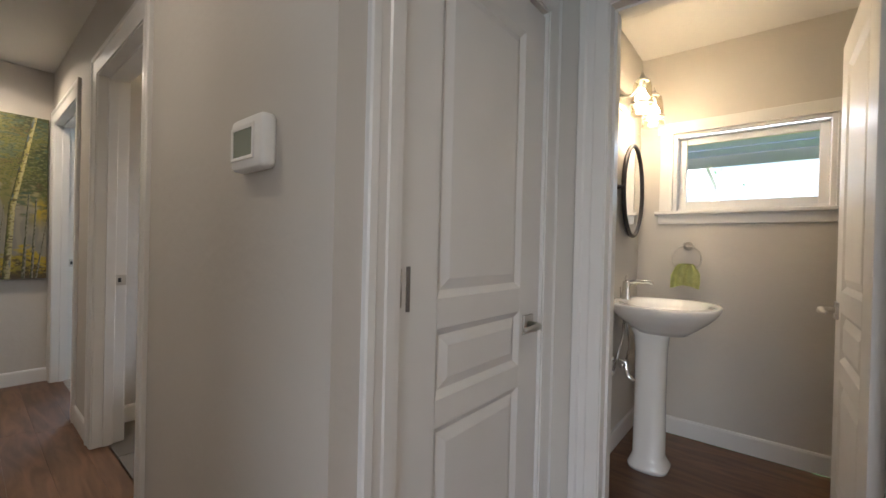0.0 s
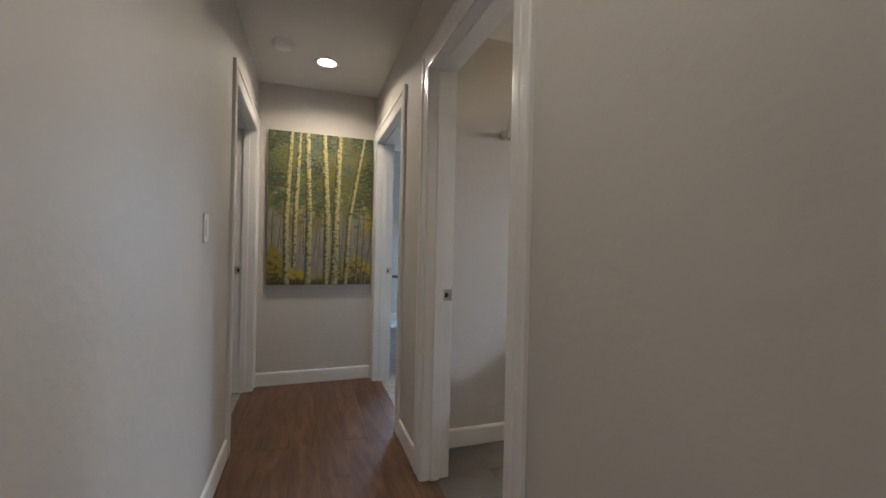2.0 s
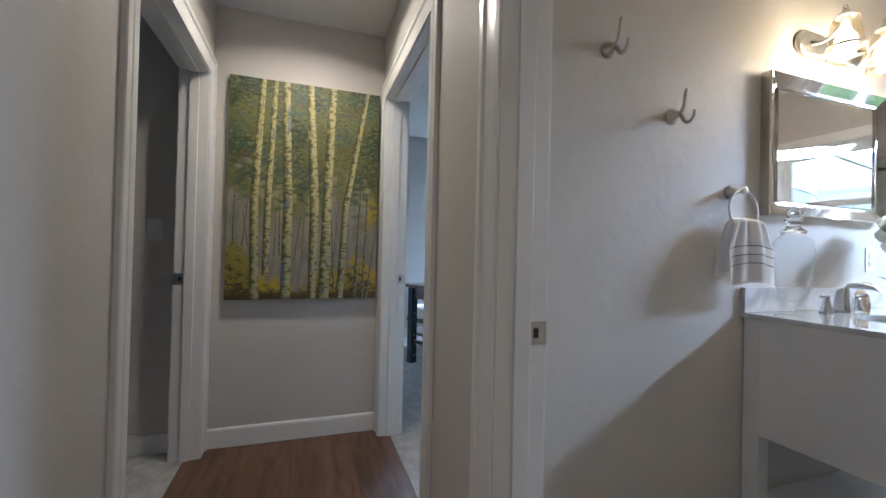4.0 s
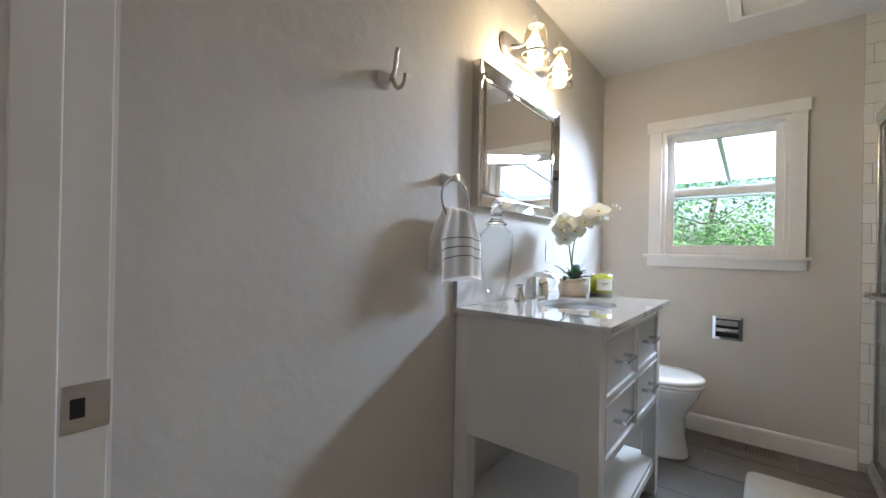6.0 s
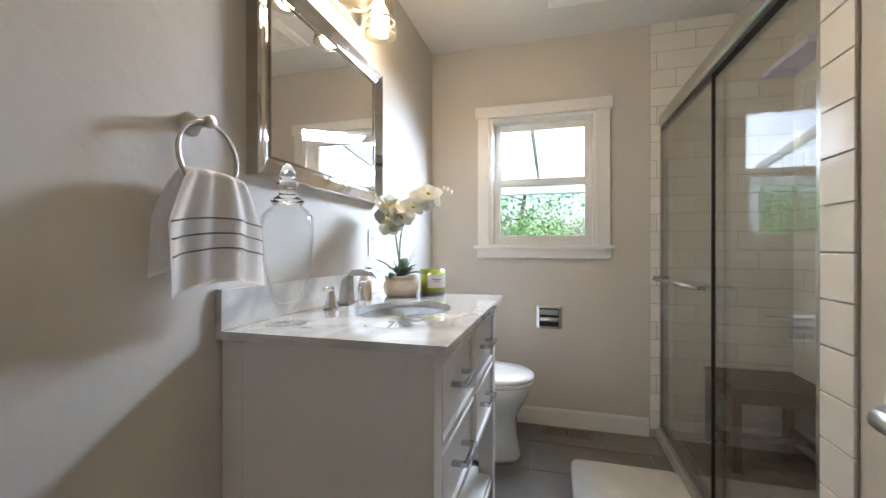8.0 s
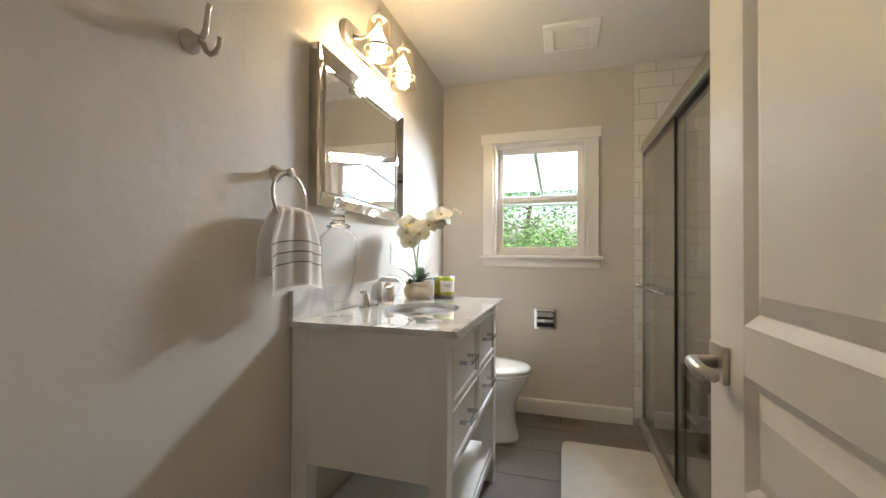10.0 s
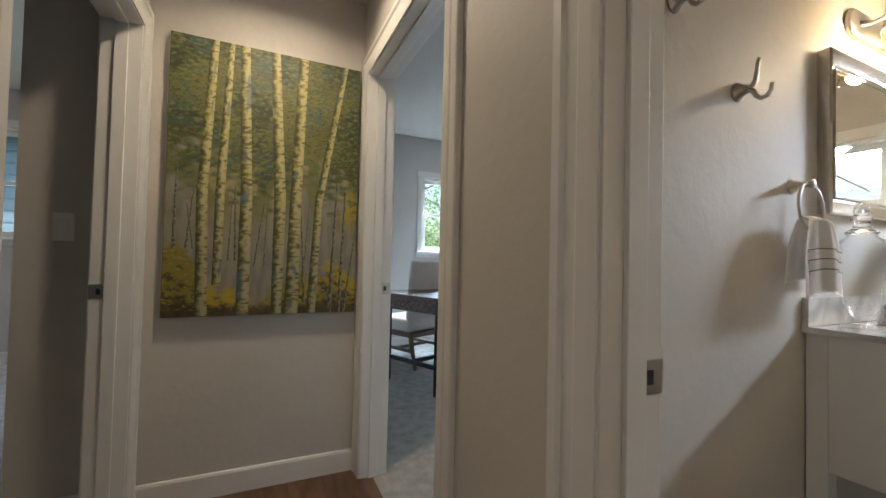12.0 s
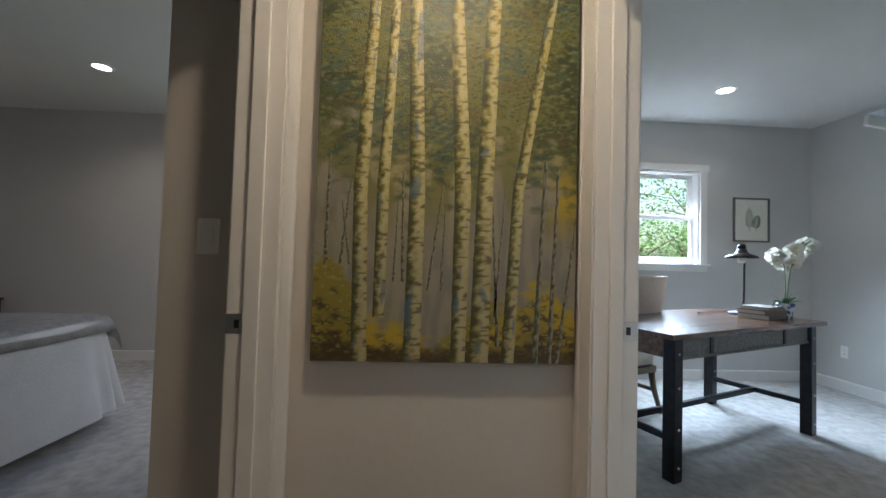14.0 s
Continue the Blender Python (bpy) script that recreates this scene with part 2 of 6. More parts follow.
def tube(points, radius, seg=10, bm=None, closed=False):
    """A round rod along points; radius may be a list."""
    bm = bm or bmesh.new()
    pts = [Vector(p) for p in points]
    n = len(pts)
    rads = radius if isinstance(radius, (list, tuple)) else [radius] * n
    rings, side = [], None
    for i, p in enumerate(pts):
        a = pts[(i - 1) % n] if closed or i > 0 else p
        b = pts[(i + 1) % n] if closed or i < n - 1 else p
        d = (b - a).normalized()
        if side is None:
            side = d.orthogonal().normalized()
        side = (side - d * side.dot(d)).normalized()
        up = d.cross(side)
        rings.append([bm.verts.new(p + (side * math.cos(2 * math.pi * k / seg) + up * math.sin(2 * math.pi * k / seg)) * rads[i]) for k in range(seg)])
    pairs = list(zip(rings, rings[1:])) + ([(rings[-1], rings[0])] if closed else [])
    for a, b in pairs:
        for k in range(seg):
            bm.faces.new((a[k], a[(k + 1) % seg], b[(k + 1) % seg], b[k]))
    if not closed:
        bm.faces.new(rings[0][::-1])
        bm.faces.new(rings[-1])
    smooth(bm)
    return bm


def arc(c, r, a0, a1, n, plane="xz"):
    out = []
    for i in range(n):
        a = radians(a0 + (a1 - a0) * i / (n - 1))
        u, v = r * math.cos(a), r * math.sin(a)
        out.append({"xz": (c[0] + u, c[1], c[2] + v), "yz": (c[0], c[1] + u, c[2] + v), "xy": (c[0] + u, c[1] + v, c[2])}[plane])
    return out


def moved(bm, m):
    bmesh.ops.transform(bm, matrix=m, verts=bm.verts)
    return bm


def frame_sweep(w, h, profile, base=0.0, closed=False):
    """A moulding round an opening w wide and h high: profile points are (outward, proud towards -y). Open at the floor unless closed."""
    bm = bmesh.new()
    if closed:
        paths = [[(-u, -d, base - u), (-u, -d, base + h + u), (w + u, -d, base + h + u), (w + u, -d, base - u)] for u, d in profile]
    else:
        paths = [[(-u, -d, base), (-u, -d, base + h + u), (w + u, -d, base + h + u), (w + u, -d, base)] for u, d in profile]
    rows = [[bm.verts.new(p) for p in path] for path in paths]
    k = len(rows)
    for j in range(k):
        a, b = rows[j], rows[(j + 1) % k]
        for i in range(4 if closed else 3):
            bm.faces.new((a[i], a[(i + 1) % 4], b[(i + 1) % 4], b[i]))
    if not closed:
        bm.faces.new([r[0] for r in rows])
        bm.faces.new([r[3] for r in rows][::-1])
    bmesh.ops.recalc_face_normals(bm, faces=bm.faces)
    return bm


CASING = [(-0.012, 0.0045), (-0.012, 0.010), (0.004, 0.012), (0.030, 0.013), (0.036, 0.010), (0.060, 0.012), (0.068, 0.018), (0.088, 0.018), (0.092, 0.014), (0.092, 0.0), (0.0, 0.0), (0.0, 0.0045)]


# ---- more materials ----
def mixed(name, low, high, scale, rough=0.5, metal=0.0, stretch=(1, 1, 1), edges=(0.35, 0.65), bump=0.0, bump_scale=30, rand=0.0, coat=0.0, detail=5.0, distortion=0.0):
    """Two colours mixed by a stretched noise, with a spread of lightness from piece to piece."""
    m = bpy.data.materials.new(name)
    m.use_nodes = True
    n, l = m.node_tree.nodes, m.node_tree.links
    p = n["Principled BSDF"]
    p.inputs["Roughness"].default_value, p.inputs["Metallic"].default_value, p.inputs["Coat Weight"].default_value = rough, metal, coat
    co, mp, t, r = n.new("ShaderNodeTexCoord"), n.new("ShaderNodeMapping"), n.new("ShaderNodeTexNoise"), n.new("ShaderNodeValToRGB")
    mp.inputs["Scale"].default_value = stretch
    t.inputs["Scale"].default_value, t.inputs["Detail"].default_value, t.inputs["Distortion"].default_value = scale, detail, distortion
    r.color_ramp.elements[0].position, r.color_ramp.elements[1].position = edges
    r.color_ramp.elements[0].color, r.color_ramp.elements[1].color = (*low, 1), (*high, 1)
    l.new(co.outputs["Object"], mp.inputs["Vector"])
    l.new(mp.outputs["Vector"], t.inputs["Vector"])
    l.new(t.outputs["Fac"], r.inputs["Fac"])
    last = r.outputs["Color"]
    if rand:
        info, ma, hs = n.new("ShaderNodeObjectInfo"), n.new("ShaderNodeMapRange"), n.new("ShaderNodeHueSaturation")
        ma.inputs["To Min"].default_value, ma.inputs["To Max"].default_value = 1 - rand, 1 + rand
        l.new(info.outputs["Random"], ma.inputs["Value"])
        l.new(ma.outputs["Result"], hs.inputs["Value"])
        l.new(last, hs.inputs["Color"])
        last = hs.outputs["Color"]
        add = n.new("ShaderNodeVectorMath")
        l.new(co.outputs["Object"], add.inputs[0])
        sc = n.new("ShaderNodeVectorMath")
        sc.operation = "SCALE"
        sc.inputs[0].default_value = (13, 7, 5)
        l.new(info.outputs["Random"], sc.inputs["Scale"])
        l.new(sc.outputs[0], add.inputs[1])
        l.new(add.outputs[0], mp.inputs["Vector"])
    l.new(last, p.inputs["Base Color"])
    if bump:
        t2, b = n.new("ShaderNodeTexNoise"), n.new("ShaderNodeBump")
        t2.inputs["Scale"].default_value = bump_scale
        b.inputs["Strength"].default_value, b.inputs["Distance"].default_value = bump, 0.003
        l.new(mp.outputs["Vector"], t2.inputs["Vector"])
        l.new(t2.outputs["Fac"], b.inputs["Height"])
        l.new(b.outputs["Normal"], p.inputs["Normal"])
    return m


PLANK = mixed("oak_board", (0.082, 0.040, 0.021), (0.165, 0.086, 0.047), 3.0, 0.38, stretch=(1.0, 6, 6), rand=0.14, distortion=0.8, bump=0.12, bump_scale=14)
TILE_PIECE = mixed("grey_porcelain", (0.145, 0.128, 0.108), (0.170, 0.152, 0.130), 9.0, 0.42, rand=0.04, bump=0.05)
GROUT = material("grout", (0.42, 0.41, 0.39), 0.9, scale=40, vary=0.1)
SUBWAY = mixed("white_glazed_tile", (0.70, 0.68, 0.63), (0.76, 0.74, 0.70), 1.5, 0.12, rand=0.03, coat=0.3)
PAN = mixed("shower_pan_pebble", (0.15, 0.13, 0.105), (0.25, 0.225, 0.19), 18, 0.4)
QUARTZ = mixed("pale_quartz", (0.46, 0.46, 0.46), (0.70, 0.69, 0.67), 5.0, 0.04, edges=(0.36, 0.60), distortion=1.6, detail=8, coat=1.0)
VANITY = material("vanity_white_paint", (0.74, 0.73, 0.71), 0.32, scale=5, vary=0.02, bump=0.04, bump_scale=60)
DOOR_PAINT = material("door_white_paint", (0.72, 0.70, 0.67), 0.45, scale=5, vary=0.02, bump=0.08, bump_scale=120)
CERAMIC = material("white_glazed_ceramic", (0.80, 0.79, 0.76), 0.08, scale=3, vary=0.015, coat=0.5)
CHROME = material("chrome", (0.85, 0.85, 0.86), 0.08, 1.0, scale=30, vary=0.03)
POLISHED = material("polished_nickel", (0.48, 0.49, 0.51), 0.12, 1.0, scale=30, vary=0.03)
STEEL = material("brushed_steel", (0.60, 0.59, 0.57), 0.25, 1.0, scale=60, vary=0.06)
DARKMETAL = material("dark_bronze", (0.035, 0.03, 0.03), 0.4, 0.7, scale=25, vary=0.2)
PEWTER = material("pewter_plate", (0.22, 0.20, 0.19), 0.45, 0.5, scale=30, vary=0.08)
BLACK = material("black_gasket", (0.01, 0.01, 0.012), 0.5)
MIRROR = material("mirror_silver", (0.88, 0.88, 0.87), 0.005, 1.0)
MIRROR_FRAME = material("bevelled_frame_silver", (0.64, 0.62, 0.58), 0.05, 1.0, scale=20, vary=0.05)
PLASTIC = material("white_plastic", (0.82, 0.81, 0.78), 0.35, scale=8, vary=0.01)
SCREEN = material("lcd_screen", (0.23, 0.26, 0.21), 0.2, scale=4, vary=0.04)
TOWEL = material("white_terry", (0.85, 0.82, 0.79), 0.95, scale=30, vary=0.03, bump=0.35, bump_scale=320)
STRIPE = material("grey_brown_stripe", (0.16, 0.14, 0.13), 0.95, bump=0.6, bump_scale=220)
GREENTOWEL = material("lime_terry", (0.60, 0.63, 0.27), 0.95, scale=30, vary=0.12, bump=0.9, bump_scale=200)
LEAF = mixed("orchid_leaf", (0.012, 0.05, 0.014), (0.03, 0.11, 0.03), 14, 0.35)
STEM = material("orchid_stem", (0.10, 0.20, 0.05), 0.5, scale=30, vary=0.2)
PETAL = mixed("orchid_petal", (0.82, 0.81, 0.78), (0.84, 0.82, 0.68), 22, 0.6)
EYE_YELLOW = material("orchid_throat", (0.55, 0.42, 0.06), 0.6, scale=60, vary=0.4)
POT = mixed("cream_pot_glaze", (0.45, 0.36, 0.25), (0.62, 0.54, 0.42), 16, 0.35)
CANDLE = material("lime_glass", (0.30, 0.36, 0.02), 0.1, scale=5, vary=0.06, coat=0.5)
PAPER = material("paper_label", (0.72, 0.70, 0.62), 0.7, scale=20, vary=0.03)
INK = material("print_ink", (0.12, 0.14, 0.10), 0.7)
CLEAR = clear_glass("jar_glass", (0.985, 0.99, 0.99), 0.035, 3.6)
CRYSTAL = material("solid_glass", (0.98, 0.99, 0.99), 0.0)
CRYSTAL.node_tree.nodes["Principled BSDF"].inputs["Transmission Weight"].default_value = 1.0
SHADE = clear_glass("lamp_shade_glass", (0.98, 0.95, 0.88), 0.08)
SHOWER_GLASS = clear_glass("shower_glass", (0.96, 0.972, 0.962), 0.05, 4.2)
BULB = glow("warm_bulb", (1.0, 0.82, 0.55), 24)
CAN_LENS = glow("can_lens", (1.0, 0.93, 0.82), 4)
TEAK = mixed("dark_teak", (0.05, 0.028, 0.018), (0.11, 0.06, 0.035), 6, 0.5, stretch=(1, 8, 8), bump=0.3)
RUG = material("cream_bath_mat", (0.60, 0.575, 0.53), 0.97, scale=16, vary=0.05, bump=1.0, bump_scale=130)
LINEN = material("white_bedspread", (0.50, 0.50, 0.50), 0.9, scale=7, vary=0.04, bump=0.5, bump_scale=60)
THROW = material("grey_throw", (0.44, 0.42, 0.41), 0.95, scale=20, vary=0.15, bump=0.6, bump_scale=90)
DESK_WOOD = mixed("desk_walnut", (0.07, 0.032, 0.02), (0.15, 0.075, 0.045), 4, 0.22, stretch=(1, 12, 12), coat=0.2)
DESK_GREY = mixed("desk_weathered_wood", (0.10, 0.095, 0.085), (0.17, 0.16, 0.145), 5, 0.5, stretch=(12, 1, 12))
IRON = material("dark_iron", (0.022, 0.024, 0.028), 0.42, 0.6, scale=25, vary=0.25)
UPHOLSTERY = material("beige_linen_upholstery", (0.66, 0.60, 0.53), 0.9, scale=60, vary=0.08, bump=0.4, bump_scale=300)
CHAIR_WOOD = mixed("chair_oak", (0.11, 0.075, 0.05), (0.19, 0.13, 0.085), 6, 0.5, stretch=(9, 9, 1))
BOOK = material("book_cloth", (0.22, 0.19, 0.17), 0.8, scale=15, vary=0.12)
BLUEPOT = mixed("blue_white_porcelain", (0.05, 0.07, 0.25), (0.75, 0.76, 0.78), 28, 0.15, edges=(0.45, 0.5))
PICTURE_FRAME = material("grey_wood_frame", (0.16, 0.145, 0.13), 0.5, scale=20, vary=0.2)


# ---- door frames, doors, windows ----
def door_frame(name, m, w, thick, back_casing=True, strike=None, label="white painted door frame with moulded casing"):
    f = tagged(thing(name, m, label, "door frame"), kind="structure")
    part("casing", frame_sweep(w, DOOR_H, CASING), TRIM, f)
    if back_casing:
        part("casing", moved(frame_sweep(w, DOOR_H, CASING), pose(w, thick, 0, 0, 0, 180)), TRIM, f)
    j = 0.018
    part("jamb", box(0, j, -0.004, thick + 0.004, 0, DOOR_H, 0.0015), TRIM, f)
    part("jamb", box(w - j, w, -0.004, thick + 0.004, 0, DOOR_H, 0.0015), TRIM, f)
    part("head_jamb", box(j, w - j, -0.004, thick + 0.004, DOOR_H - j, DOOR_H, 0.0015), TRIM, f)
    s0, s1 = thick * 0.32, thick * 0.66
    part("door_stop", box(j, j + 0.011, s0, s1, 0, DOOR_H - j, 0.002), TRIM, f)
    part("door_stop", box(w - j - 0.011, w - j, s0, s1, 0, DOOR_H - j, 0.002), TRIM, f)
    part("door_stop", box(j + 0.011, w - j - 0.011, s0, s1, DOOR_H - j - 0.011, DOOR_H - j, 0.002), TRIM, f)
    if strike:
        x0, z = strike[0], strike[1]
        a, b = (x0, x0 + 0.002) if x0 < w / 2 else (x0 - 0.002, x0)
        plate = part("strike_plate", box(a, b, s1 + 0.004, thick + 0.006, z - 0.029, z + 0.029, 0.0008), NICKEL, f, "brushed nickel strike plate")
        c, d = (b, b + 0.0006) if x0 < w / 2 else (a - 0.0006, a)
        part("latch_hole", box(c, d, s1 + 0.012, s1 + 0.026, z - 0.012, z + 0.012), BLACK, plate)
    return f


def panel_field(x0, x1, z0, z1, y, out):
    """A raised field with sloping edges on a face at y that looks towards out (-1 or 1)."""
    bm = bmesh.new()
    g = 0.030
    d = 0.010 * out
    o = [(x0, y, z0), (x1, y, z0), (x1, y, z1), (x0, y, z1)]
    i = [(x0 + g, y + d, z0 + g), (x1 - g, y + d, z0 + g), (x1 - g, y + d, z1 - g), (x0 + g, y + d, z1 - g)]
    vo, vi = [bm.verts.new(p) for p in o], [bm.verts.new(p) for p in i]
    for k in range(4):
        bm.faces.new((vo[k], vo[(k + 1) % 4], vi[(k + 1) % 4], vi[k]))
    bm.faces.new(vi)
    bmesh.ops.recalc_face_normals(bm, faces=bm.faces)
    return bm


def sticking(x0, x1, z0, z1, y, out):
    """The sloped moulding from the face of the rails down to the recess."""
    bm = bmesh.new()
    g, d = 0.020, -0.012 * out
    o = [(x0, y, z0), (x1, y, z0), (x1, y, z1), (x0, y, z1)]
    i = [(x0 + g, y + d, z0 + g), (x1 - g, y + d, z0 + g), (x1 - g, y + d, z1 - g), (x0 + g, y + d, z1 - g)]
    vo, vi = [bm.verts.new(p) for p in o], [bm.verts.new(p) for p in i]
    for k in range(4):
        bm.faces.new((vo[k], vo[(k + 1) % 4], vi[(k + 1) % 4], vi[k]))
    bmesh.ops.recalc_face_normals(bm, faces=bm.faces)
    return bm


def lever(parent, x, z, y, out, side):
    """A square rose with a curved lever on the door's face at y; side: the way the lever points along x."""
    rose = part("rose", box(x - 0.034, x + 0.034, y, y + 0.010 * out, z - 0.034, z + 0.034, 0.002), NICKEL, parent, "brushed nickel lever handle")
    pts = [(x, y + 0.008 * out, z), (x, y + 0.040 * out, z), (x + 0.012 * side, y + 0.052 * out, z), (x + 0.05 * side, y + 0.056 * out, z - 0.001), (x + 0.100 * side, y + 0.046 * out, z - 0.003)]
    part("lever", tube(pts, [0.012, 0.011, 0.0125, 0.012, 0.009], 12), NICKEL, rose)


def panel_door(name, m, w, label, handle_x, side, category="door", handle_z=0.93):
    """A moulded door with one tall panel above two low ones; local x along its width, its faces at y = 0 and y = 0.035."""
    d = tagged(thing(name, m, label, category), kind="structure")
    h, t = 2.02, 0.035
    st = 0.145
    rails = [(0.012, 0.24), (0.668, 0.742), (0.932, 1.012), (1.90, h)]
    part("stile", box(0, st, 0, t, 0.012, h, 0.002), DOOR_PAINT, d)
    part("stile", box(w - st, w, 0, t, 0.012, h, 0.002), DOOR_PAINT, d)
    for z0, z1 in rails:
        part("rail", box(st, w - st, 0, t, z0, z1), DOOR_PAINT, d)
    for (_, z0), (z1, _) in zip(rails, rails[1:]):
        panel = part("panel", box(st, w - st, 0.0122, t - 0.0122, z0, z1), DOOR_PAINT, d)
        for y, out in ((0.0, -1), (t, 1)):
            part("moulding", sticking(st, w - st, z0, z1, y, out), DOOR_PAINT, panel)
            part("raised_field", panel_field(st + 0.022, w - st - 0.022, z0 + 0.022, z1 - 0.022, y - 0.012 * out, out), DOOR_PAINT, panel)
    lever(d, handle_x, handle_z, 0, -1, side)
    lever(d, handle_x, handle_z, t, 1, side)
    for z in (0.25, 1.05, 1.82):
        part("hinge", tube([(w if handle_x < w / 2 else 0, -0.006, z - 0.045), (w if handle_x < w / 2 else 0, -0.006, z + 0.045)], 0.006, 8), NICKEL, d)
    return d


def sash(w, h, z, y, t=0.032, bar=0.042):
    bm = box(0, bar, y, y + t, z, z + h, 0.003)
    box(w - bar, w, y, y + t, z, z + h, 0.003, bm)
    box(bar, w - bar, y, y + t, z, z + bar, 0.003, bm)
    box(bar, w - bar, y, y + t, z + h - bar, z + h, 0.003, bm)
    return bm


def window(name, m, w, h, hung=True, label="white window with painted wood casing, sill and apron"):
    """A window in an opening w x h; local y = 0 is the room's wall face, +y leads out."""
    f = tagged(thing(name, m, label, "window"), kind="structure")
    part("side_casing", box(-0.072, 0.0, -0.018, 0, 0.0, h, 0.002), TRIM, f)
    part("side_casing", box(w, w + 0.072, -0.018, 0, 0.0, h, 0.002), TRIM, f)
    part("head_casing", box(-0.088, w + 0.088, -0.024, 0, h, h + 0.07, 0.002), TRIM, f)
    part("window_sill", box(-0.095, w + 0.095, -0.045, 0.0, -0.022, 0.0, 0.004), TRIM, f)
    part("apron", box(-0.078, w + 0.078, -0.016, 0, -0.08, -0.022, 0.002), TRIM, f)
    part("inner_sill", box(0, w, 0, 0.055, -0.012, 0.002, 0.001), TRIM, f)
    fr = 0.022
    bm = box(0, fr, 0.002, 0.135, 0.002, h, 0.002)
    box(w - fr, w, 0.002, 0.135, 0.002, h, 0.002, bm)
    box(fr, w - fr, 0.002, 0.135, h - fr, h, 0.002, bm)
    box(fr, w - fr, 0.055, 0.135, 0.002, fr, 0.002, bm)
    part("window_frame", bm, TRIM, f)
    iw, ih = w - 2 * fr, h - 2 * fr
    half = ih / 2
    if hung:
        for zz, yy in ((fr, 0.050), (fr + half - 0.02, 0.088)):
            hh = half + 0.02
            s = part("sash", moved(sash(iw, hh, zz, yy), pose(fr, 0, 0)), TRIM, f)
            part("pane", moved(box(0.040, iw - 0.040, yy + 0.013, yy + 0.017, zz + 0.040, zz + hh - 0.040), pose(fr, 0, 0)), GLASS, s)
    else:
        s = part("sash", moved(sash(iw, ih, fr, 0.070), pose(fr, 0, 0)), TRIM, f)
        part("pane", moved(box(0.040, iw - 0.040, 0.083, 0.087, fr + 0.040, fr + ih - 0.040), pose(fr, 0, 0)), GLASS, s)
    return f


door_frame("door_frame_bath", pose(-2.718, R, 0), 0.886, RB - R, True, (0.018, 0.918))
door_frame("door_frame_office", pose(-4.25, R, 0), 0.96, RB - R, True, (0.018, 0.945))
door_frame("door_frame_bedroom", pose(-3.29, L, 0, 0, 0, 180), 0.96, L - LB, True, (0.942, 0.945))
door_frame("door_frame_closet", pose(-0.54, 0.685, 0, 0, 0, 90), 0.775, 0.12, False)
door_frame("door_frame_powder", pose(-0.355, 1.53, 0), 0.755, 0.12, True)
panel_door("door_bath", pose(-1.774, RB + 0.030, 0, 0, 0, 91.2), 0.845, "white moulded three-panel bathroom door standing open", 0.79, -1)
panel_door("door_closet", pose(-0.548, 0.706, 0, 0, 0, 90), 0.735, "white moulded three-panel closet door, shut", 0.645, -1, handle_z=0.88)
panel_door("door_powder", pose(0.378, 1.66, 0, 0, 0, 90.5), 0.73, "white moulded three-panel powder room door standing open", 0.665, -1)
pull = tagged(part("flush_pull", box(-0.549, -0.545, 0.734, 0.746, 0.99, 1.10, 0.001), PEWTER), "narrow grey metal plate on the closet door", "door plate")

window("window_bath", pose(-2.595, BY, 1.118), 0.652, 0.817)
window("window_powder", pose(-0.375, PW, 1.41), 0.75, 0.49, False)
window("window_office", pose(-7.03, 1.93, 1.19, 0, 0, 90), 0.93, 0.96)
window("window_bedroom", pose(-7.5, -2.50, 1.21, 0, 0, 90), 0.84, 1.07)


# ---- baseboards ----
def baseboard(name, axis, at, out, a0, a1):
    """A board along a wall's face; out is the way the face looks."""
    t = 0.013
    prof = [(0, 0), (t, 0), (t, 0.095), (t - 0.004, 0.105), (0, 0.108)]
    bm = bmesh.new()
    ends = []
    for u in (a0, a1):
        ends.append([bm.verts.new((u, at + out * p, z + 0.001) if axis == "x" else (at + out * p, u, z + 0.001)) for p, z in prof])
    k = len(prof)
    for i in range(k):
        bm.faces.new((ends[0][i], ends[0][(i + 1) % k], ends[1][(i + 1) % k], ends[1][i]))
    bm.faces.new(ends[0])
    bm.faces.new(ends[1][::-1])
    bmesh.ops.recalc_face_normals(bm, faces=bm.faces)
    return tagged(structure(name, bm, TRIM, "white painted baseboard"), category="baseboard")


for run in (("x", R, -1, -3.19, -2.80), ("x", R, -1, -1.75, -0.54), ("x", L, 1, -3.19, -0.30), ("y", END, 1, L + 0.0, R - 0.0),
            ("y", BX, 1, RB, 1.76), ("y", BX, 1, 2.70, BY), ("x", BY, -1, BX, -1.66), ("x", RB, 1, BX, -2.80), ("y", -0.57, 1, 1.65, PW), ("x", PW, -1, -0.57, 0.72),
            ("y", -7.03, 1, RB, 4.08), ("x", 4.08, -1, -7.03, -3.1), ("y", -7.5, 1, -4.8, LB), ("y", -4.36, 1, -0.84, LB - 0.02), ("x", -0.84, -1, -5.3, -4.36), ("x", 1.53, -1, -0.54, -0.45)):
    baseboard("baseboard", *run)


# ---- hall ----
def blend(a, b, t):
    t = max(0.0, min(1.0, t))
    return tuple(p + (q - p) * t for p, q in zip(a, b))


def ease(lo, hi, v):
    t = max(0.0, min(1.0, (v - lo) / (hi - lo)))
    return t * t * (3 - 2 * t)


def grain(x, y, k):
    return 0.5 + 0.62 * noise.noise(Vector((x, y, 7.3 * k)))


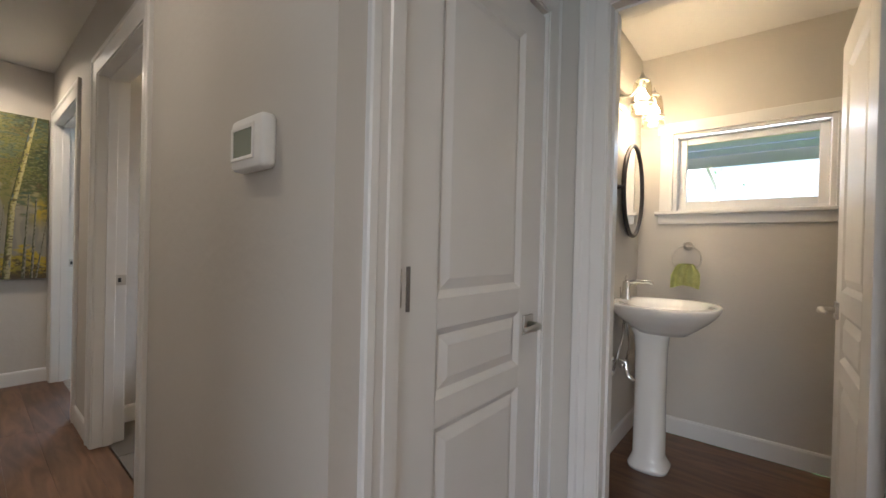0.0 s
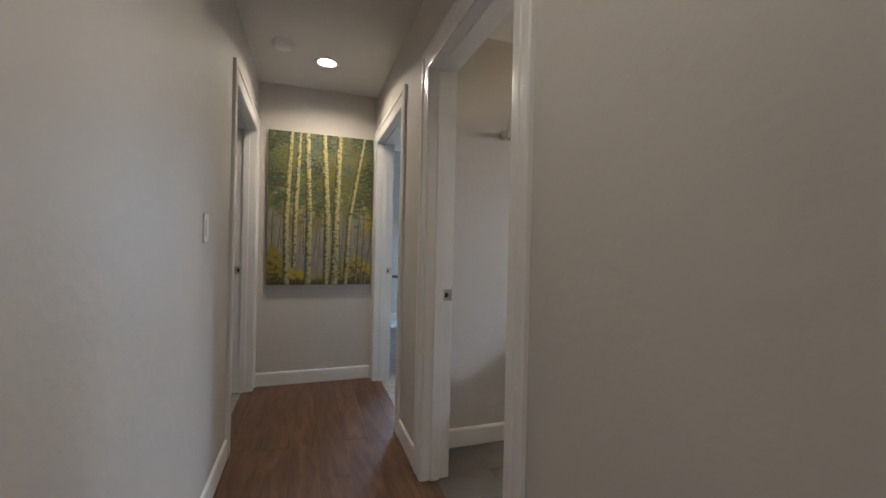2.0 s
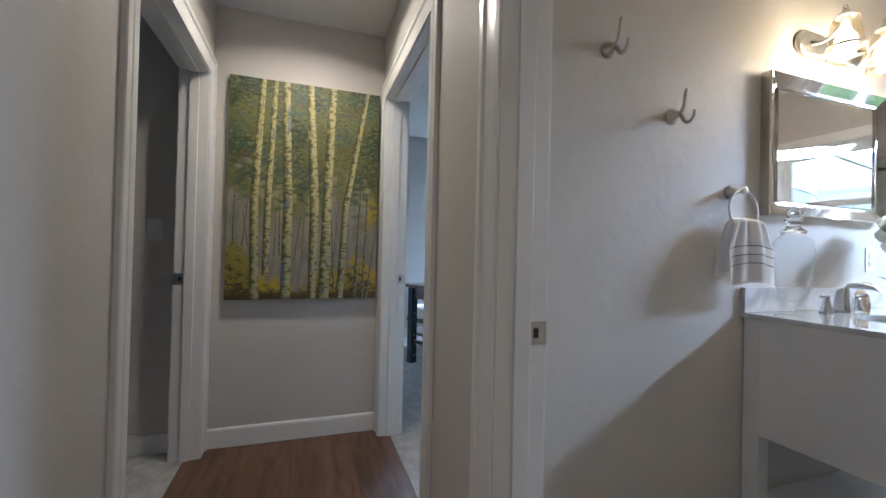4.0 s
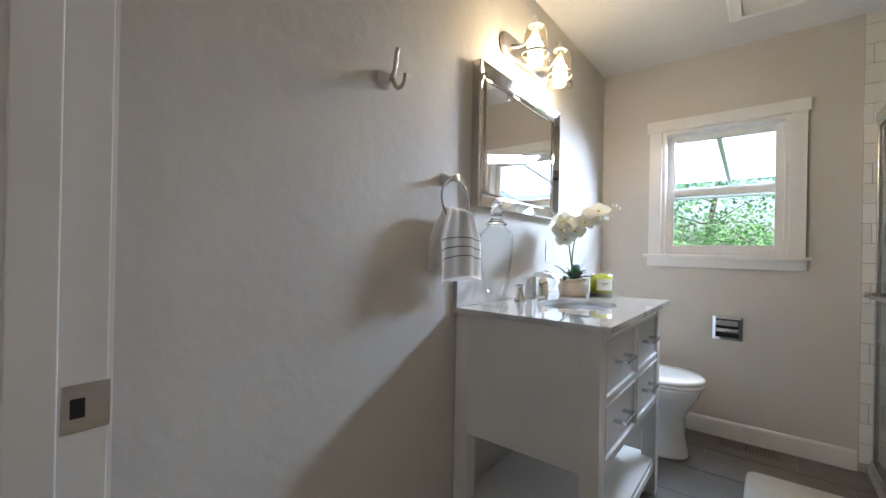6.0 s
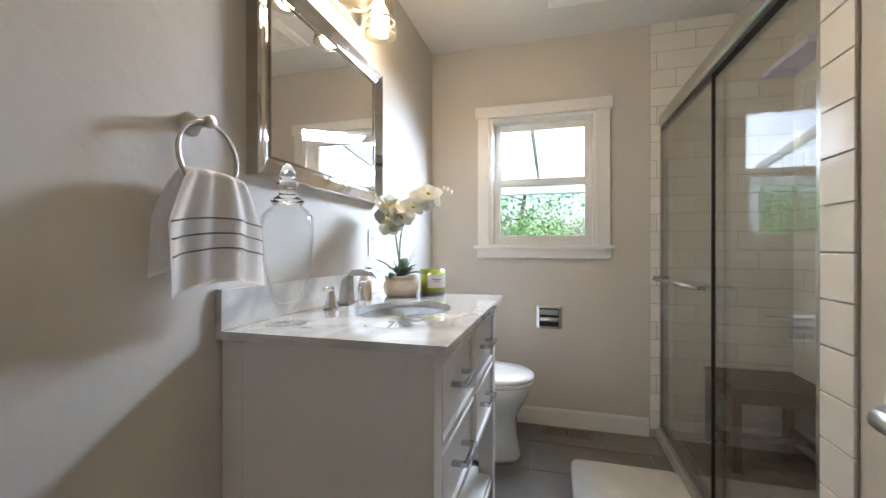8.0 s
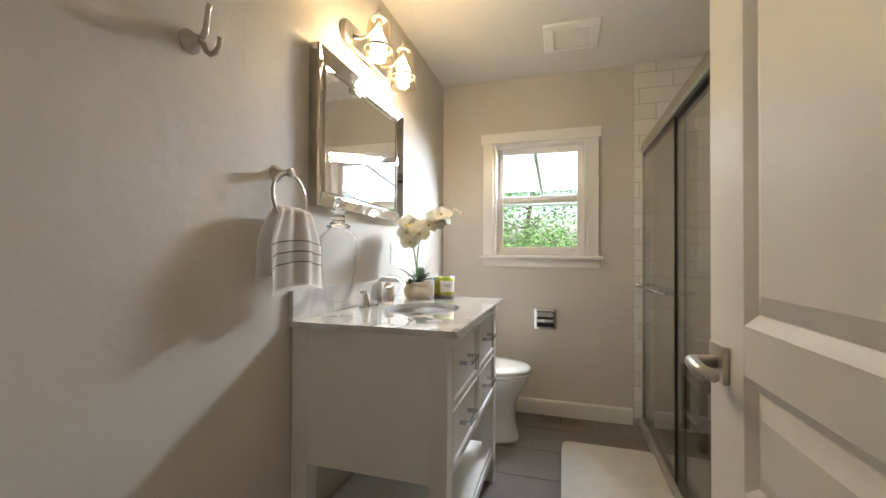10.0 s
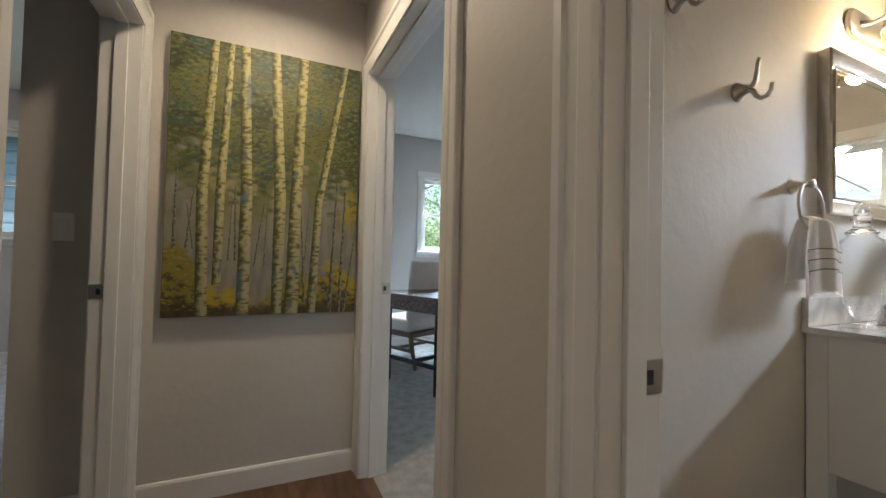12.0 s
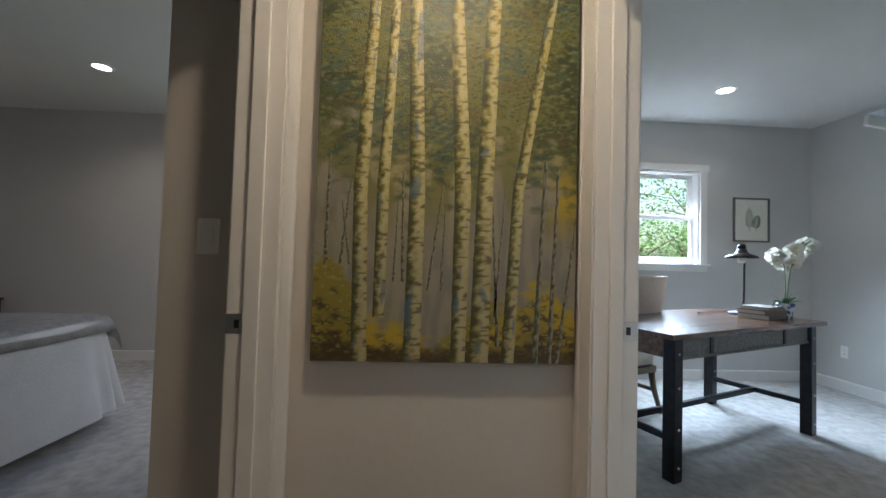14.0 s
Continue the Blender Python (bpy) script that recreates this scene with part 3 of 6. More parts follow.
PIGMENT = dict(dark=(0.036, 0.046, 0.016), green=(0.070, 0.088, 0.026), olive=(0.15, 0.145, 0.032), teal=(0.034, 0.088, 0.080), sage=(0.17, 0.175, 0.085), rust=(0.105, 0.060, 0.020),
               stone=(0.27, 0.245, 0.185), grey=(0.21, 0.20, 0.165), gold=(0.42, 0.30, 0.020), umber=(0.055, 0.036, 0.015), cream=(0.50, 0.44, 0.215), straw=(0.36, 0.31, 0.095), blue=(0.06, 0.13, 0.20))


def forest_ground(y, v):
    """The painted wood behind the trunks: dense leaves above, a pale clearing, golden bushes below. y and v run from 0 to 1."""
    q = PIGMENT
    s1, s2, s3 = grain(y * 20, v * 62, 1), grain(y * 46, v * 140, 2), grain(y * 90, v * 210, 5)
    big, wide, slow = grain(y * 4.2, v * 6.0, 3), grain(y * 5.5, v * 7.5, 8), grain(y * 3.0, v * 4.5, 12)
    leaf = blend(q["dark"], q["green"], ease(0.25, 0.62, s1))
    leaf = blend(leaf, q["olive"], 0.9 * ease(0.34, 0.60, wide + 0.6 * (s2 - 0.5)))
    leaf = blend(leaf, q["teal"], 0.52 * ease(0.58, 0.74, big + 0.7 * (s1 - 0.5)))
    leaf = blend(leaf, q["sage"], 0.75 * ease(0.60, 0.82, s2))
    leaf = blend(leaf, q["rust"], 0.6 * ease(0.66, 0.80, grain(y * 9, v * 16, 20)) * ease(0.4, 0.7, s2))
    leaf = blend(leaf, q["dark"], 0.8 * ease(0.62, 0.80, s3))
    clear = blend(q["grey"], q["stone"], ease(0.3, 0.7, grain(y * 30, v * 12, 4)))
    clear = blend(clear, q["straw"], 0.55 * ease(0.50, 0.72, slow) * ease(0.22, 0.42, v))
    clear = blend(clear, q["olive"], 0.8 * ease(0.28, 0.44, v) * ease(0.34, 0.58, grain(y * 14, v * 9, 6)))
    right = math.exp(-((y - 0.95) / 0.06) ** 2 - ((v - 0.42) / 0.07) ** 2)
    clear = blend(clear, q["gold"], right * ease(0.25, 0.5, grain(y * 22, v * 26, 9)))
    edge = 0.52 + 0.05 * math.sin(11 * y) + 0.03 * math.cos(27 * y)
    c = blend(clear, leaf, ease(-0.10, 0.08, v - edge + 0.30 * (s1 - 0.5) + 0.12 * (s2 - 0.5)))
    hill = 0.13 + 0.11 * math.cos(7.5 * y) * (1 - 0.7 * y) + 0.03 * math.sin(23 * y)
    bush = blend(q["gold"], q["olive"], 0.7 * ease(0.45, 0.7, wide))
    bush = blend(bush, q["umber"], ease(0.38, 0.66, 0.5 * (s1 + s2) + 0.40 * (0.50 - v / max(hill, 0.02))))
    bush = blend(bush, q["straw"], 0.7 * ease(0.62, 0.82, s2))
    c = blend(c, bush, 1 - ease(-0.02, 0.02, v - hill + 0.08 * (s1 - 0.5)))
    return blend(c, q["umber"], 0.85 * (1 - ease(0.015, 0.05, v + 0.02 * (s2 - 0.5))))


def birch_tone(u, v, seed):
    """Bark across a trunk (u from its shaded edge) at a height v."""
    q = PIGMENT
    s1, s2 = grain(u * 2.2 + seed, v * 70, seed), grain(u * 5 + seed, v * 170, seed + 3)
    side = u + 0.55 * (s1 - 0.5) + 0.30 * (s2 - 0.5)
    c = blend(q["straw"], q["cream"], ease(0.38, 0.72, side))
    c = blend(c, q["stone"], 0.45 * (1 - ease(0.15, 0.55, v)))
    c = blend(c, q["straw"], 0.7 * ease(0.82, 1.0, side))
    c = blend(c, q["olive"], 0.9 * (1 - ease(0.26, 0.52, side)))
    c = blend(c, q["dark"], 0.9 * (1 - ease(0.08, 0.34, side)))
    c = blend(c, q["umber"], 0.75 * ease(0.62, 0.76, grain(u * 1.6 + seed, v * 130, seed + 9)))
    c = blend(c, q["blue"], 0.6 * ease(0.74, 0.84, grain(u * 2, v * 14, seed + 5)))
    return blend(c, q["gold"], 0.5 * ease(0.66, 0.80, grain(u * 2, v * 17, seed + 11)) * ease(0.5, 0.8, v))


def painted_sheet(name, rows, tones, parent):
    """A skin of paint through rows of points, each point with its pigment."""
    me = bpy.data.meshes.new(name)
    n = len(rows[0])
    faces = [(a * n + b, a * n + b + 1, (a + 1) * n + b + 1, (a + 1) * n + b) for a in range(len(rows) - 1) for b in range(n - 1)]
    me.from_pydata([p for row in rows for p in row], [], faces)
    layer = me.color_attributes.new("pigment", "FLOAT_COLOR", "POINT")
    layer.data.foreach_set("color", [k for row in tones for c in row for k in (*c, 1.0)])
    me.materials.append(OIL)
    ob = new(name, me)
    ob.parent = parent
    return ob


OIL = material("oil_paint", (0.2, 0.2, 0.1), 0.5, bump=0.5, bump_scale=170)
pigment = OIL.node_tree.nodes.new("ShaderNodeVertexColor")
pigment.layer_name = "pigment"
OIL.node_tree.links.new(pigment.outputs["Color"], OIL.node_tree.nodes["Principled BSDF"].inputs["Base Color"])


def build_painting():
    w, h, d = 0.835, 1.253, 0.034
    p = thing("painting", pose(END + 0.002, -0.345, 0.822), "unframed canvas painting of birch trunks with yellow and teal leaves", "painting")
    canvas = part("canvas", box(0, d, 0, w, 0, h, 0.002), mixed("canvas_ground", (0.10, 0.095, 0.06), (0.16, 0.15, 0.10), 9, 0.8, bump=0.4, bump_scale=60), p)
    nu, nv = 190, 290
    grid = [[((i / nu), (j / nv)) for i in range(nu + 1)] for j in range(nv + 1)]
    painted_sheet("forest_ground", [[(d + 0.0006 + 0.0006 * grain(y * 40, v * 90, 2), 0.002 + y * (w - 0.004), 0.002 + v * (h - 0.004)) for y, v in row] for row in grid],
                  [[forest_ground(y, v) for y, v in row] for row in grid], canvas)
    trunks = [((0.178, 0.165, 0.20), (0.062, 0.055, 0.044), 0.0), ((0.245, 0.25, 0.28), (0.046, 0.048, 0.035), 0.11), ((0.375, 0.38, 0.355), (0.068, 0.062, 0.052), 0.0),
              ((0.55, 0.555, 0.515), (0.058, 0.066, 0.052), 0.0), ((0.63, 0.64, 0.66), (0.078, 0.066, 0.058), 0.0), ((0.74, 0.77, 0.89), (0.052, 0.046, 0.038), 0.0)]
    thin = [(0.845, 0.875, 0.0, 0.52, 0.024), (0.90, 0.925, 0.0, 0.50, 0.02), (0.93, 1.0, 0.0, 0.38, 0.014), (0.045, 0.05, 0.24, 0.52, 0.016), (0.10, 0.13, 0.24, 0.45, 0.012), (0.135, 0.10, 0.24, 0.40, 0.01),
            (0.335, 0.325, 0.20, 0.48, 0.014), (0.30, 0.31, 0.2, 0.4, 0.01), (0.43, 0.48, 0.18, 0.45, 0.012), (0.48, 0.49, 0.18, 0.40, 0.010), (0.70, 0.67, 0.04, 0.42, 0.014), (0.685, 0.72, 0.1, 0.45, 0.010)]
    for seed, ((a, b, c), (wa, wb, wc), low) in enumerate(trunks):
        rows, tones = [], []
        for i in range(261):
            v = low + (1.0 - low) * i / 260
            t = v / 0.93
            mid = a + (b - a) * t / 0.47 if t < 0.47 else b + (c - b) * (t - 0.47) / 0.53
            ww = wa + (wb - wa) * t / 0.47 if t < 0.47 else wb + (wc - wb) * (t - 0.47) / 0.53
            ww *= 0.96 + 0.10 * (grain(seed, v * 40, 30) - 0.5)
            us = [k / 10 for k in range(11)]
            rows.append([(d + 0.0016 + 0.0012 * math.sin(math.pi * u), 0.002 + (mid + (u - 0.5) * ww) * (w - 0.004), 0.002 + v * (h - 0.004)) for u in us])
            tones.append([birch_tone(u, v, seed + 1) for u in us])
        painted_sheet("birch_trunk", rows, tones, canvas)
    for seed, (a, b, v0, v1, ww) in enumerate(thin):
        rows, tones = [], []
        for i in range(91):
            t = i / 90
            v = v0 + (v1 - v0) * t
            y = a + (b - a) * t + 0.006 * (grain(seed, t * 9, 40) - 0.5)
            wd = ww * (1 - 0.5 * t) / 2
            rows.append([(d + 0.0014, max(0.002, min(w - 0.002, (y + k * wd) * w)), 0.002 + v * (h - 0.004)) for k in (-1, -0.3, 0.4, 1)])
            tones.append([blend(PIGMENT["dark"], PIGMENT["stone"], ease(0.30, 0.62, 0.28 + 0.16 * k + 0.55 * grain(k + seed, t * 34, 50) - 0.1)) for k in (-1, -0.3, 0.4, 1)])
        painted_sheet("sapling", rows, tones, canvas)


build_painting()


def recessed_light(name_at, top, watts, color, r=0.062):
    x, y = name_at
    f = thing("recessed_ceiling_light", pose(x, y, top), "round recessed ceiling light with a white ring, lit", "ceiling light", "recessed lights")
    part("ring", lathe([(r, 0.0005), (r, -0.006), (r + 0.006, -0.009), (r + 0.022, -0.004), (r + 0.024, 0.0005)], 32), PLASTIC, f)
    part("lens", lathe([(0.0, -0.004), (r, -0.004)], 32), CAN_LENS, f, "glowing lens")
    lamp = bpy.data.lights.new("can_lamp", "AREA")
    lamp.shape, lamp.size, lamp.energy, lamp.color, lamp.spread = "DISK", 2 * r, watts, color, radians(150)
    ob = new("can_lamp", lamp)
    ob.location = (x, y, top - 0.012)
    return f


recessed_light((-3.80, 0.07), HALL_TOP, CAN_HALL, (1.0, 0.80, 0.54))
recessed_light((-1.40, -0.04), HALL_TOP, CAN_HALL_2, (1.0, 0.84, 0.62))
recessed_light((0.75, 0.35), HALL_TOP, CAN_LIVING, (1.0, 0.84, 0.62))
recessed_light((-6.25, 2.52), ROOM_TOP, CAN_ROOM, (1.0, 0.92, 0.82))
recessed_light((-6.42, -2.67), ROOM_TOP, CAN_ROOM * 1.9, (1.0, 0.86, 0.70))

smoke = thing("smoke_detector", pose(-3.62, -0.21, HALL_TOP), "round white smoke detector on the ceiling", "smoke detector")
part("base", lathe([(0.068, 0.0), (0.068, -0.012), (0.062, -0.016)], 28), PLASTIC, smoke)
part("cover", lathe([(0.062, -0.014), (0.058, -0.028), (0.045, -0.036), (0.0, -0.038)], 28), PLASTIC, smoke)
part("test_button", lathe([(0.008, -0.037), (0.008, -0.041), (0, -0.041)], 12, at=(0.025, 0, 0)), PLASTIC, smoke)
hatch = thing("attic_hatch", pose(-2.55, 0.06, HALL_TOP), "white painted attic hatch with a narrow frame", "ceiling hatch")
part("panel", box(-0.36, 0.36, -0.27, 0.27, -0.006, 0.001, 0.001), CEIL, hatch)
part("hatch_frame", moved(frame_sweep(0.74, 0.56, [(0, 0), (0, 0.014), (0.045, 0.014), (0.045, 0)], closed=True), pose(-0.37, -0.28, 0, 90) @ pose(0, 0, 0)), TRIM, hatch)


def thermostat():
    t = thing("thermostat", pose(-0.855, R, 1.388), "white plastic wall thermostat with a grey display", "thermostat")
    loop = lambda sx, sz, y: [(x * sx, y, z * sz) for x, z in [(a, b) for a, b in ((p[0], p[1]) for p in egg(0, 0, 0, 1, 1, 48, 10))]]
    part("body", loft([loop(0.080, 0.062, 0.0), loop(0.083, 0.065, -0.006), loop(0.083, 0.065, -0.026), loop(0.079, 0.061, -0.033), loop(0.076, 0.058, -0.034)]), PLASTIC, t)
    part("screen_bezel", moved(frame_sweep(0.100, 0.066, [(0, 0), (0, 0.003), (0.008, 0.004), (0.010, 0.0)], closed=True), pose(-0.066, -0.0335, -0.031)), PLASTIC, t)
    part("screen", box(-0.066, 0.034, -0.0345, -0.032, -0.031, 0.035), SCREEN, t, "grey-green display")
    part("wall_plate", box(-0.066, 0.066, -0.0005, 0.001, -0.05, 0.05), PLASTIC, t)


thermostat()


def rocker(name, m, label, n=1):
    s = thing(name, m, label, "light switch")
    w = 0.035 * n
    part("wall_plate", box(-w, w, -0.006, 0, -0.058, 0.058, 0.003), PLASTIC, s)
    part("rocker", box(-0.017, 0.017, -0.010, -0.005, -0.034, 0.034, 0.002), PLASTIC, s)
    return s


rocker("light_switch", pose(-4.36, -0.69, 1.20, 0, 0, 90), "white rocker light switch beside the bedroom door")
rocker("light_switch", pose(-2.66, L, 1.21, 0, 0, 180), "white rocker light switch on the hall wall")


def outlet(m, label):
    s = thing("power_outlet", m, label, "outlet")
    part("wall_plate", box(-0.035, 0.035, -0.005, 0, -0.058, 0.058, 0.003), PLASTIC, s)
    for z in (-0.02, 0.02):
        sock = part("socket", box(-0.017, 0.017, -0.008, -0.004, z - 0.014, z + 0.014, 0.003), PLASTIC, s)
        for x in (-0.006, 0.006):
            part("slot", box(x - 0.001, x + 0.001, -0.0085, -0.0078, z - 0.005, z + 0.005), BLACK, sock)
    return s


outlet(pose(BX, 2.60, 1.125, 0, 0, 90), "white outlet on the wall above the counter")
outlet(pose(-7.5, -2.75, 0.34, 0, 0, 90), "white outlet low on the bedroom wall")
outlet(pose(-7.03, 3.37, 0.38, 0, 0, 90), "white outlet low on the office wall")
outlet(pose(-6.7, 4.08, 0.38, 0, 0, 0), "white outlet low on the office wall")


# ---- bathroom ----
def vanity():
    v = thing("vanity_cabinet", pose(BX, 1.76, 0), "white painted vanity with four drawers above an open shelf", "vanity")
    w, d = 0.89, 0.548
    y1 = w
    for x0, yy in ((0.004, 0.0), (0.004, y1 - 0.06), (d - 0.06, 0.0), (d - 0.06, y1 - 0.06)):
        part("leg", box(x0, x0 + 0.06, yy, yy + 0.06, 0.0, 0.878, 0.002), VANITY, v)
    part("side_panel", box(0.0645, d - 0.0605, 0.001, 0.022, 0.43, 0.878, 0.001), VANITY, v)
    part("side_panel", box(0.064, d - 0.06, y1 - 0.022, y1 - 0.006, 0.43, 0.878, 0.001), VANITY, v)
    part("back_panel", box(0.006, 0.016, 0.06, y1 - 0.06, 0.43, 0.878), VANITY, v)
    part("bottom_panel", box(0.016, d - 0.02, 0.022, y1 - 0.022, 0.43, 0.446), VANITY, v)
    f = d - 0.020
    for z0, z1 in ((0.43, 0.462), (0.632, 0.660), (0.838, 0.878)):
        part("front_rail", box(f, d - 0.004, 0.06, y1 - 0.06, z0, z1, 0.001), VANITY, v)
    part("centre_stile", box(f, d - 0.004, 0.43, 0.46, 0.462, 0.838, 0.001), VANITY, v)
    for y0, y2 in ((0.063, 0.427), (0.463, y1 - 0.063)):
        for z0, z1 in ((0.464, 0.630), (0.662, 0.836)):
            dr = part("drawer_front", box(d - 0.022, d - 0.010, y0 + 0.001, y2 - 0.001, z0 + 0.001, z1 - 0.001, 0.001), VANITY, v)
            bead = frame_sweep(y2 - y0, z1 - z0, [(-0.004, -0.004), (-0.003, 0.005), (0.001, 0.006), (0.004, 0.004), (0.005, -0.004)], closed=True)
            part("beading", moved(bead, pose(d - 0.004, y0, z0, 0, 0, 90)), VANITY, dr)
            c, zc = (y0 + y2) / 2, (z0 + z1) / 2 + 0.005
            pl = part("pull", box(d + 0.022, d + 0.033, c - 0.062, c + 0.062, zc - 0.006, zc + 0.006, 0.001), POLISHED, dr, "square chrome bar pull")
            for yy in (c - 0.062, c + 0.050):
                part("pull_post", box(d - 0.0102, d + 0.0222, yy, yy + 0.012, zc - 0.006, zc + 0.006), POLISHED, pl)
    part("shelf", box(0.01, d - 0.012, 0.012, y1 - 0.012, 0.150, 0.172, 0.002), VANITY, v)
    part("shelf_rail", box(d - 0.022, d - 0.006, 0.06, y1 - 0.06, 0.118, 0.150, 0.001), VANITY, v)
    c = thing("countertop", pose(BX, 1.742, 0), "pale veined quartz countertop with a low backsplash and basin cutout", "countertop")
    cw, cd, cx, cy, rx, ry = 0.93, 0.582, 0.315, 0.455, 0.150, 0.195
    bm = bmesh.new()
    n = 48
    loops = []
    for z in (0.900, 0.880):
        inner = [bm.verts.new(p) for p in egg(cx, cy, z, rx, ry, n)]
        outer = []
        for i in range(n):
            a = 2 * math.pi * i / n
            ca, sa = math.cos(a), math.sin(a)
            sx = ((cd - cx) if ca > 0 else cx) / max(abs(ca), 1e-6)
            sy = ((cw - cy) if sa > 0 else cy) / max(abs(sa), 1e-6)
            s = min(sx, sy)
            outer.append(bm.verts.new((cx + ca * s, cy + sa * s, z)))
        corners = [bm.verts.new((x, y, z)) for x, y in ((cd, cw), (0, cw), (0, 0), (cd, 0))]
        loops.append((inner, outer, corners))
    for (inn, out, cor), flip in zip(loops, (False, True)):
        for i in range(n):
            j = (i + 1) % n
            face = [inn[i], out[i], out[j], inn[j]]
            a, b = out[i].co, out[j].co
            for k in cor:
                onx = abs(k.co.x - a.x) < 1e-5 or abs(k.co.x - b.x) < 1e-5
                ony = abs(k.co.y - a.y) < 1e-5 or abs(k.co.y - b.y) < 1e-5
                if onx and ony and (a - b).length > 1e-6 and abs(a.x - b.x) > 1e-6 and abs(a.y - b.y) > 1e-6:
                    face = [inn[i], out[i], k, out[j], inn[j]]
            bm.faces.new(face[::-1] if flip else face)
    chains = []
    for inn, out, cor in loops:
        chain = []
        for i in range(n):
            a, b = out[i], out[(i + 1) % n]
            chain.append(a)
            if abs(a.co.x - b.co.x) > 1e-6 and abs(a.co.y - b.co.y) > 1e-6:
                chain.append(min(cor, key=lambda k: (k.co - a.co).length + (k.co - b.co).length))
        chains.append(chain)
    (ia, _, _), (ib, _, _) = loops
    for i in range(n):
        j = (i + 1) % n
        bm.faces.new((ia[j], ia[i], ib[i], ib[j]))
    for i in range(len(chains[0])):
        j = (i + 1) % len(chains[0])
        bm.faces.new((chains[0][i], chains[0][j], chains[1][j], chains[1][i]))
    bmesh.ops.recalc_face_normals(bm, faces=bm.faces)
    part("slab", bm, QUARTZ, c)
    part("backsplash", box(0.001, 0.020, 0.0, cw, 0.9005, 1.0, 0.002), QUARTZ, c)
    b = thing("basin", pose(BX + cx, 1.742 + cy, 0.880), "white oval undermount ceramic basin", "sink")
    part("bowl", loft([egg(0, 0, 0.0, rx + 0.02, ry + 0.02, 40), egg(0, 0, -0.0005, rx - 0.002, ry - 0.002, 40), egg(0, 0, -0.05, rx - 0.015, ry - 0.02, 40), egg(0, 0, -0.10, rx - 0.05, ry - 0.07, 40), egg(0, 0, -0.13, 0.04, 0.05, 40), egg(0, 0, -0.135, 0.02, 0.02, 40)]), CERAMIC, b)
    part("drain", lathe([(0.0, -0.130), (0.018, -0.130), (0.022, -0.134)], 20), CHROME, b)


vanity()


def faucet(m, label, spread=True):
    f = thing("faucet", m, label, "faucet")
    sp = [(0, 0, 0.0), (0, 0, 0.05), (0.004, 0, 0.095), (0.018, 0, 0.112), (0.05, 0, 0.116), (0.105, 0, 0.112), (0.125, 0, 0.100)]
    bm = bmesh.new()
    rings = []
    for i, (x, y, z) in enumerate(sp):
        wd = 0.022 - 0.006 * min(1, i / 3)
        a = [0, 0, 20, 60, 88, 100, 130][i]
        th = [0.022, 0.018, 0.015, 0.013, 0.011, 0.010, 0.009][i]
        dx, dz = math.cos(radians(a)), -math.sin(radians(a))
        rings.append([(x + dx * s * th, y + t * wd, z - dz * 0 + (dz * s * th) * -1) for s, t in ((-1, -1), (1, -1), (1, 1), (-1, 1))])
    loft(rings, True, bm)
    for fc in bm.faces:
        fc.smooth = False
    bmesh.ops.bevel(bm, geom=list(bm.edges), offset=0.002, segments=1, affect="EDGES")
    part("spout", bm, STEEL, f)
    for s in (-1, 1):
        h = part("handle", lathe([(0.0, 0), (0.026, 0), (0.025, 0.006), (0.016, 0.030), (0.012, 0.050), (0.014, 0.056), (0.0, 0.058)], 20, at=(0, s * 0.10, 0)), STEEL, f)
        part("handle_lever", tube([(0.0, s * 0.10, 0.058), (0.004, s * 0.10 - s * 0.0, 0.066), (0.010, s * 0.10 + s * 0.055, 0.070)], [0.008, 0.008, 0.006], 8), STEEL, h)
    return f


faucet(pose(BX + 0.085, 2.225, 0.900), "brushed nickel widespread bathroom faucet with two lever handles")


def apothecary_jar(m):
    j = thing("apothecary_jar", m, "tall clear glass apothecary jar with a stoppered lid, empty", "jar")
    out = [(0.0, 0.0), (0.052, 0.0), (0.054, 0.005), (0.050, 0.011), (0.026, 0.016), (0.012, 0.024), (0.012, 0.034), (0.028, 0.046), (0.042, 0.075), (0.053, 0.115), (0.061, 0.165), (0.067, 0.225), (0.068, 0.262), (0.065, 0.283), (0.052, 0.300), (0.040, 0.308), (0.037, 0.318)]
    inn = [(0.034, 0.318), (0.037, 0.306), (0.050, 0.297), (0.062, 0.281), (0.065, 0.262), (0.064, 0.225), (0.058, 0.165), (0.050, 0.117), (0.038, 0.077), (0.022, 0.054), (0.0, 0.049)]
    part("vessel", lathe(out + inn, 40), CLEAR, j)
    part("lid", lathe([(0.0, 0.319), (0.042, 0.319), (0.043, 0.325), (0.026, 0.336), (0.022, 0.345), (0.022, 0.362), (0.028, 0.368), (0.026, 0.375), (0.018, 0.380), (0.022, 0.392), (0.016, 0.414), (0.007, 0.424), (0.0, 0.425)], 32), CRYSTAL, j, "clear glass stopper lid")
    return j


for piece in apothecary_jar(pose(-2.872, 1.872, 0.9005)).children:
    piece.visible_shadow = False


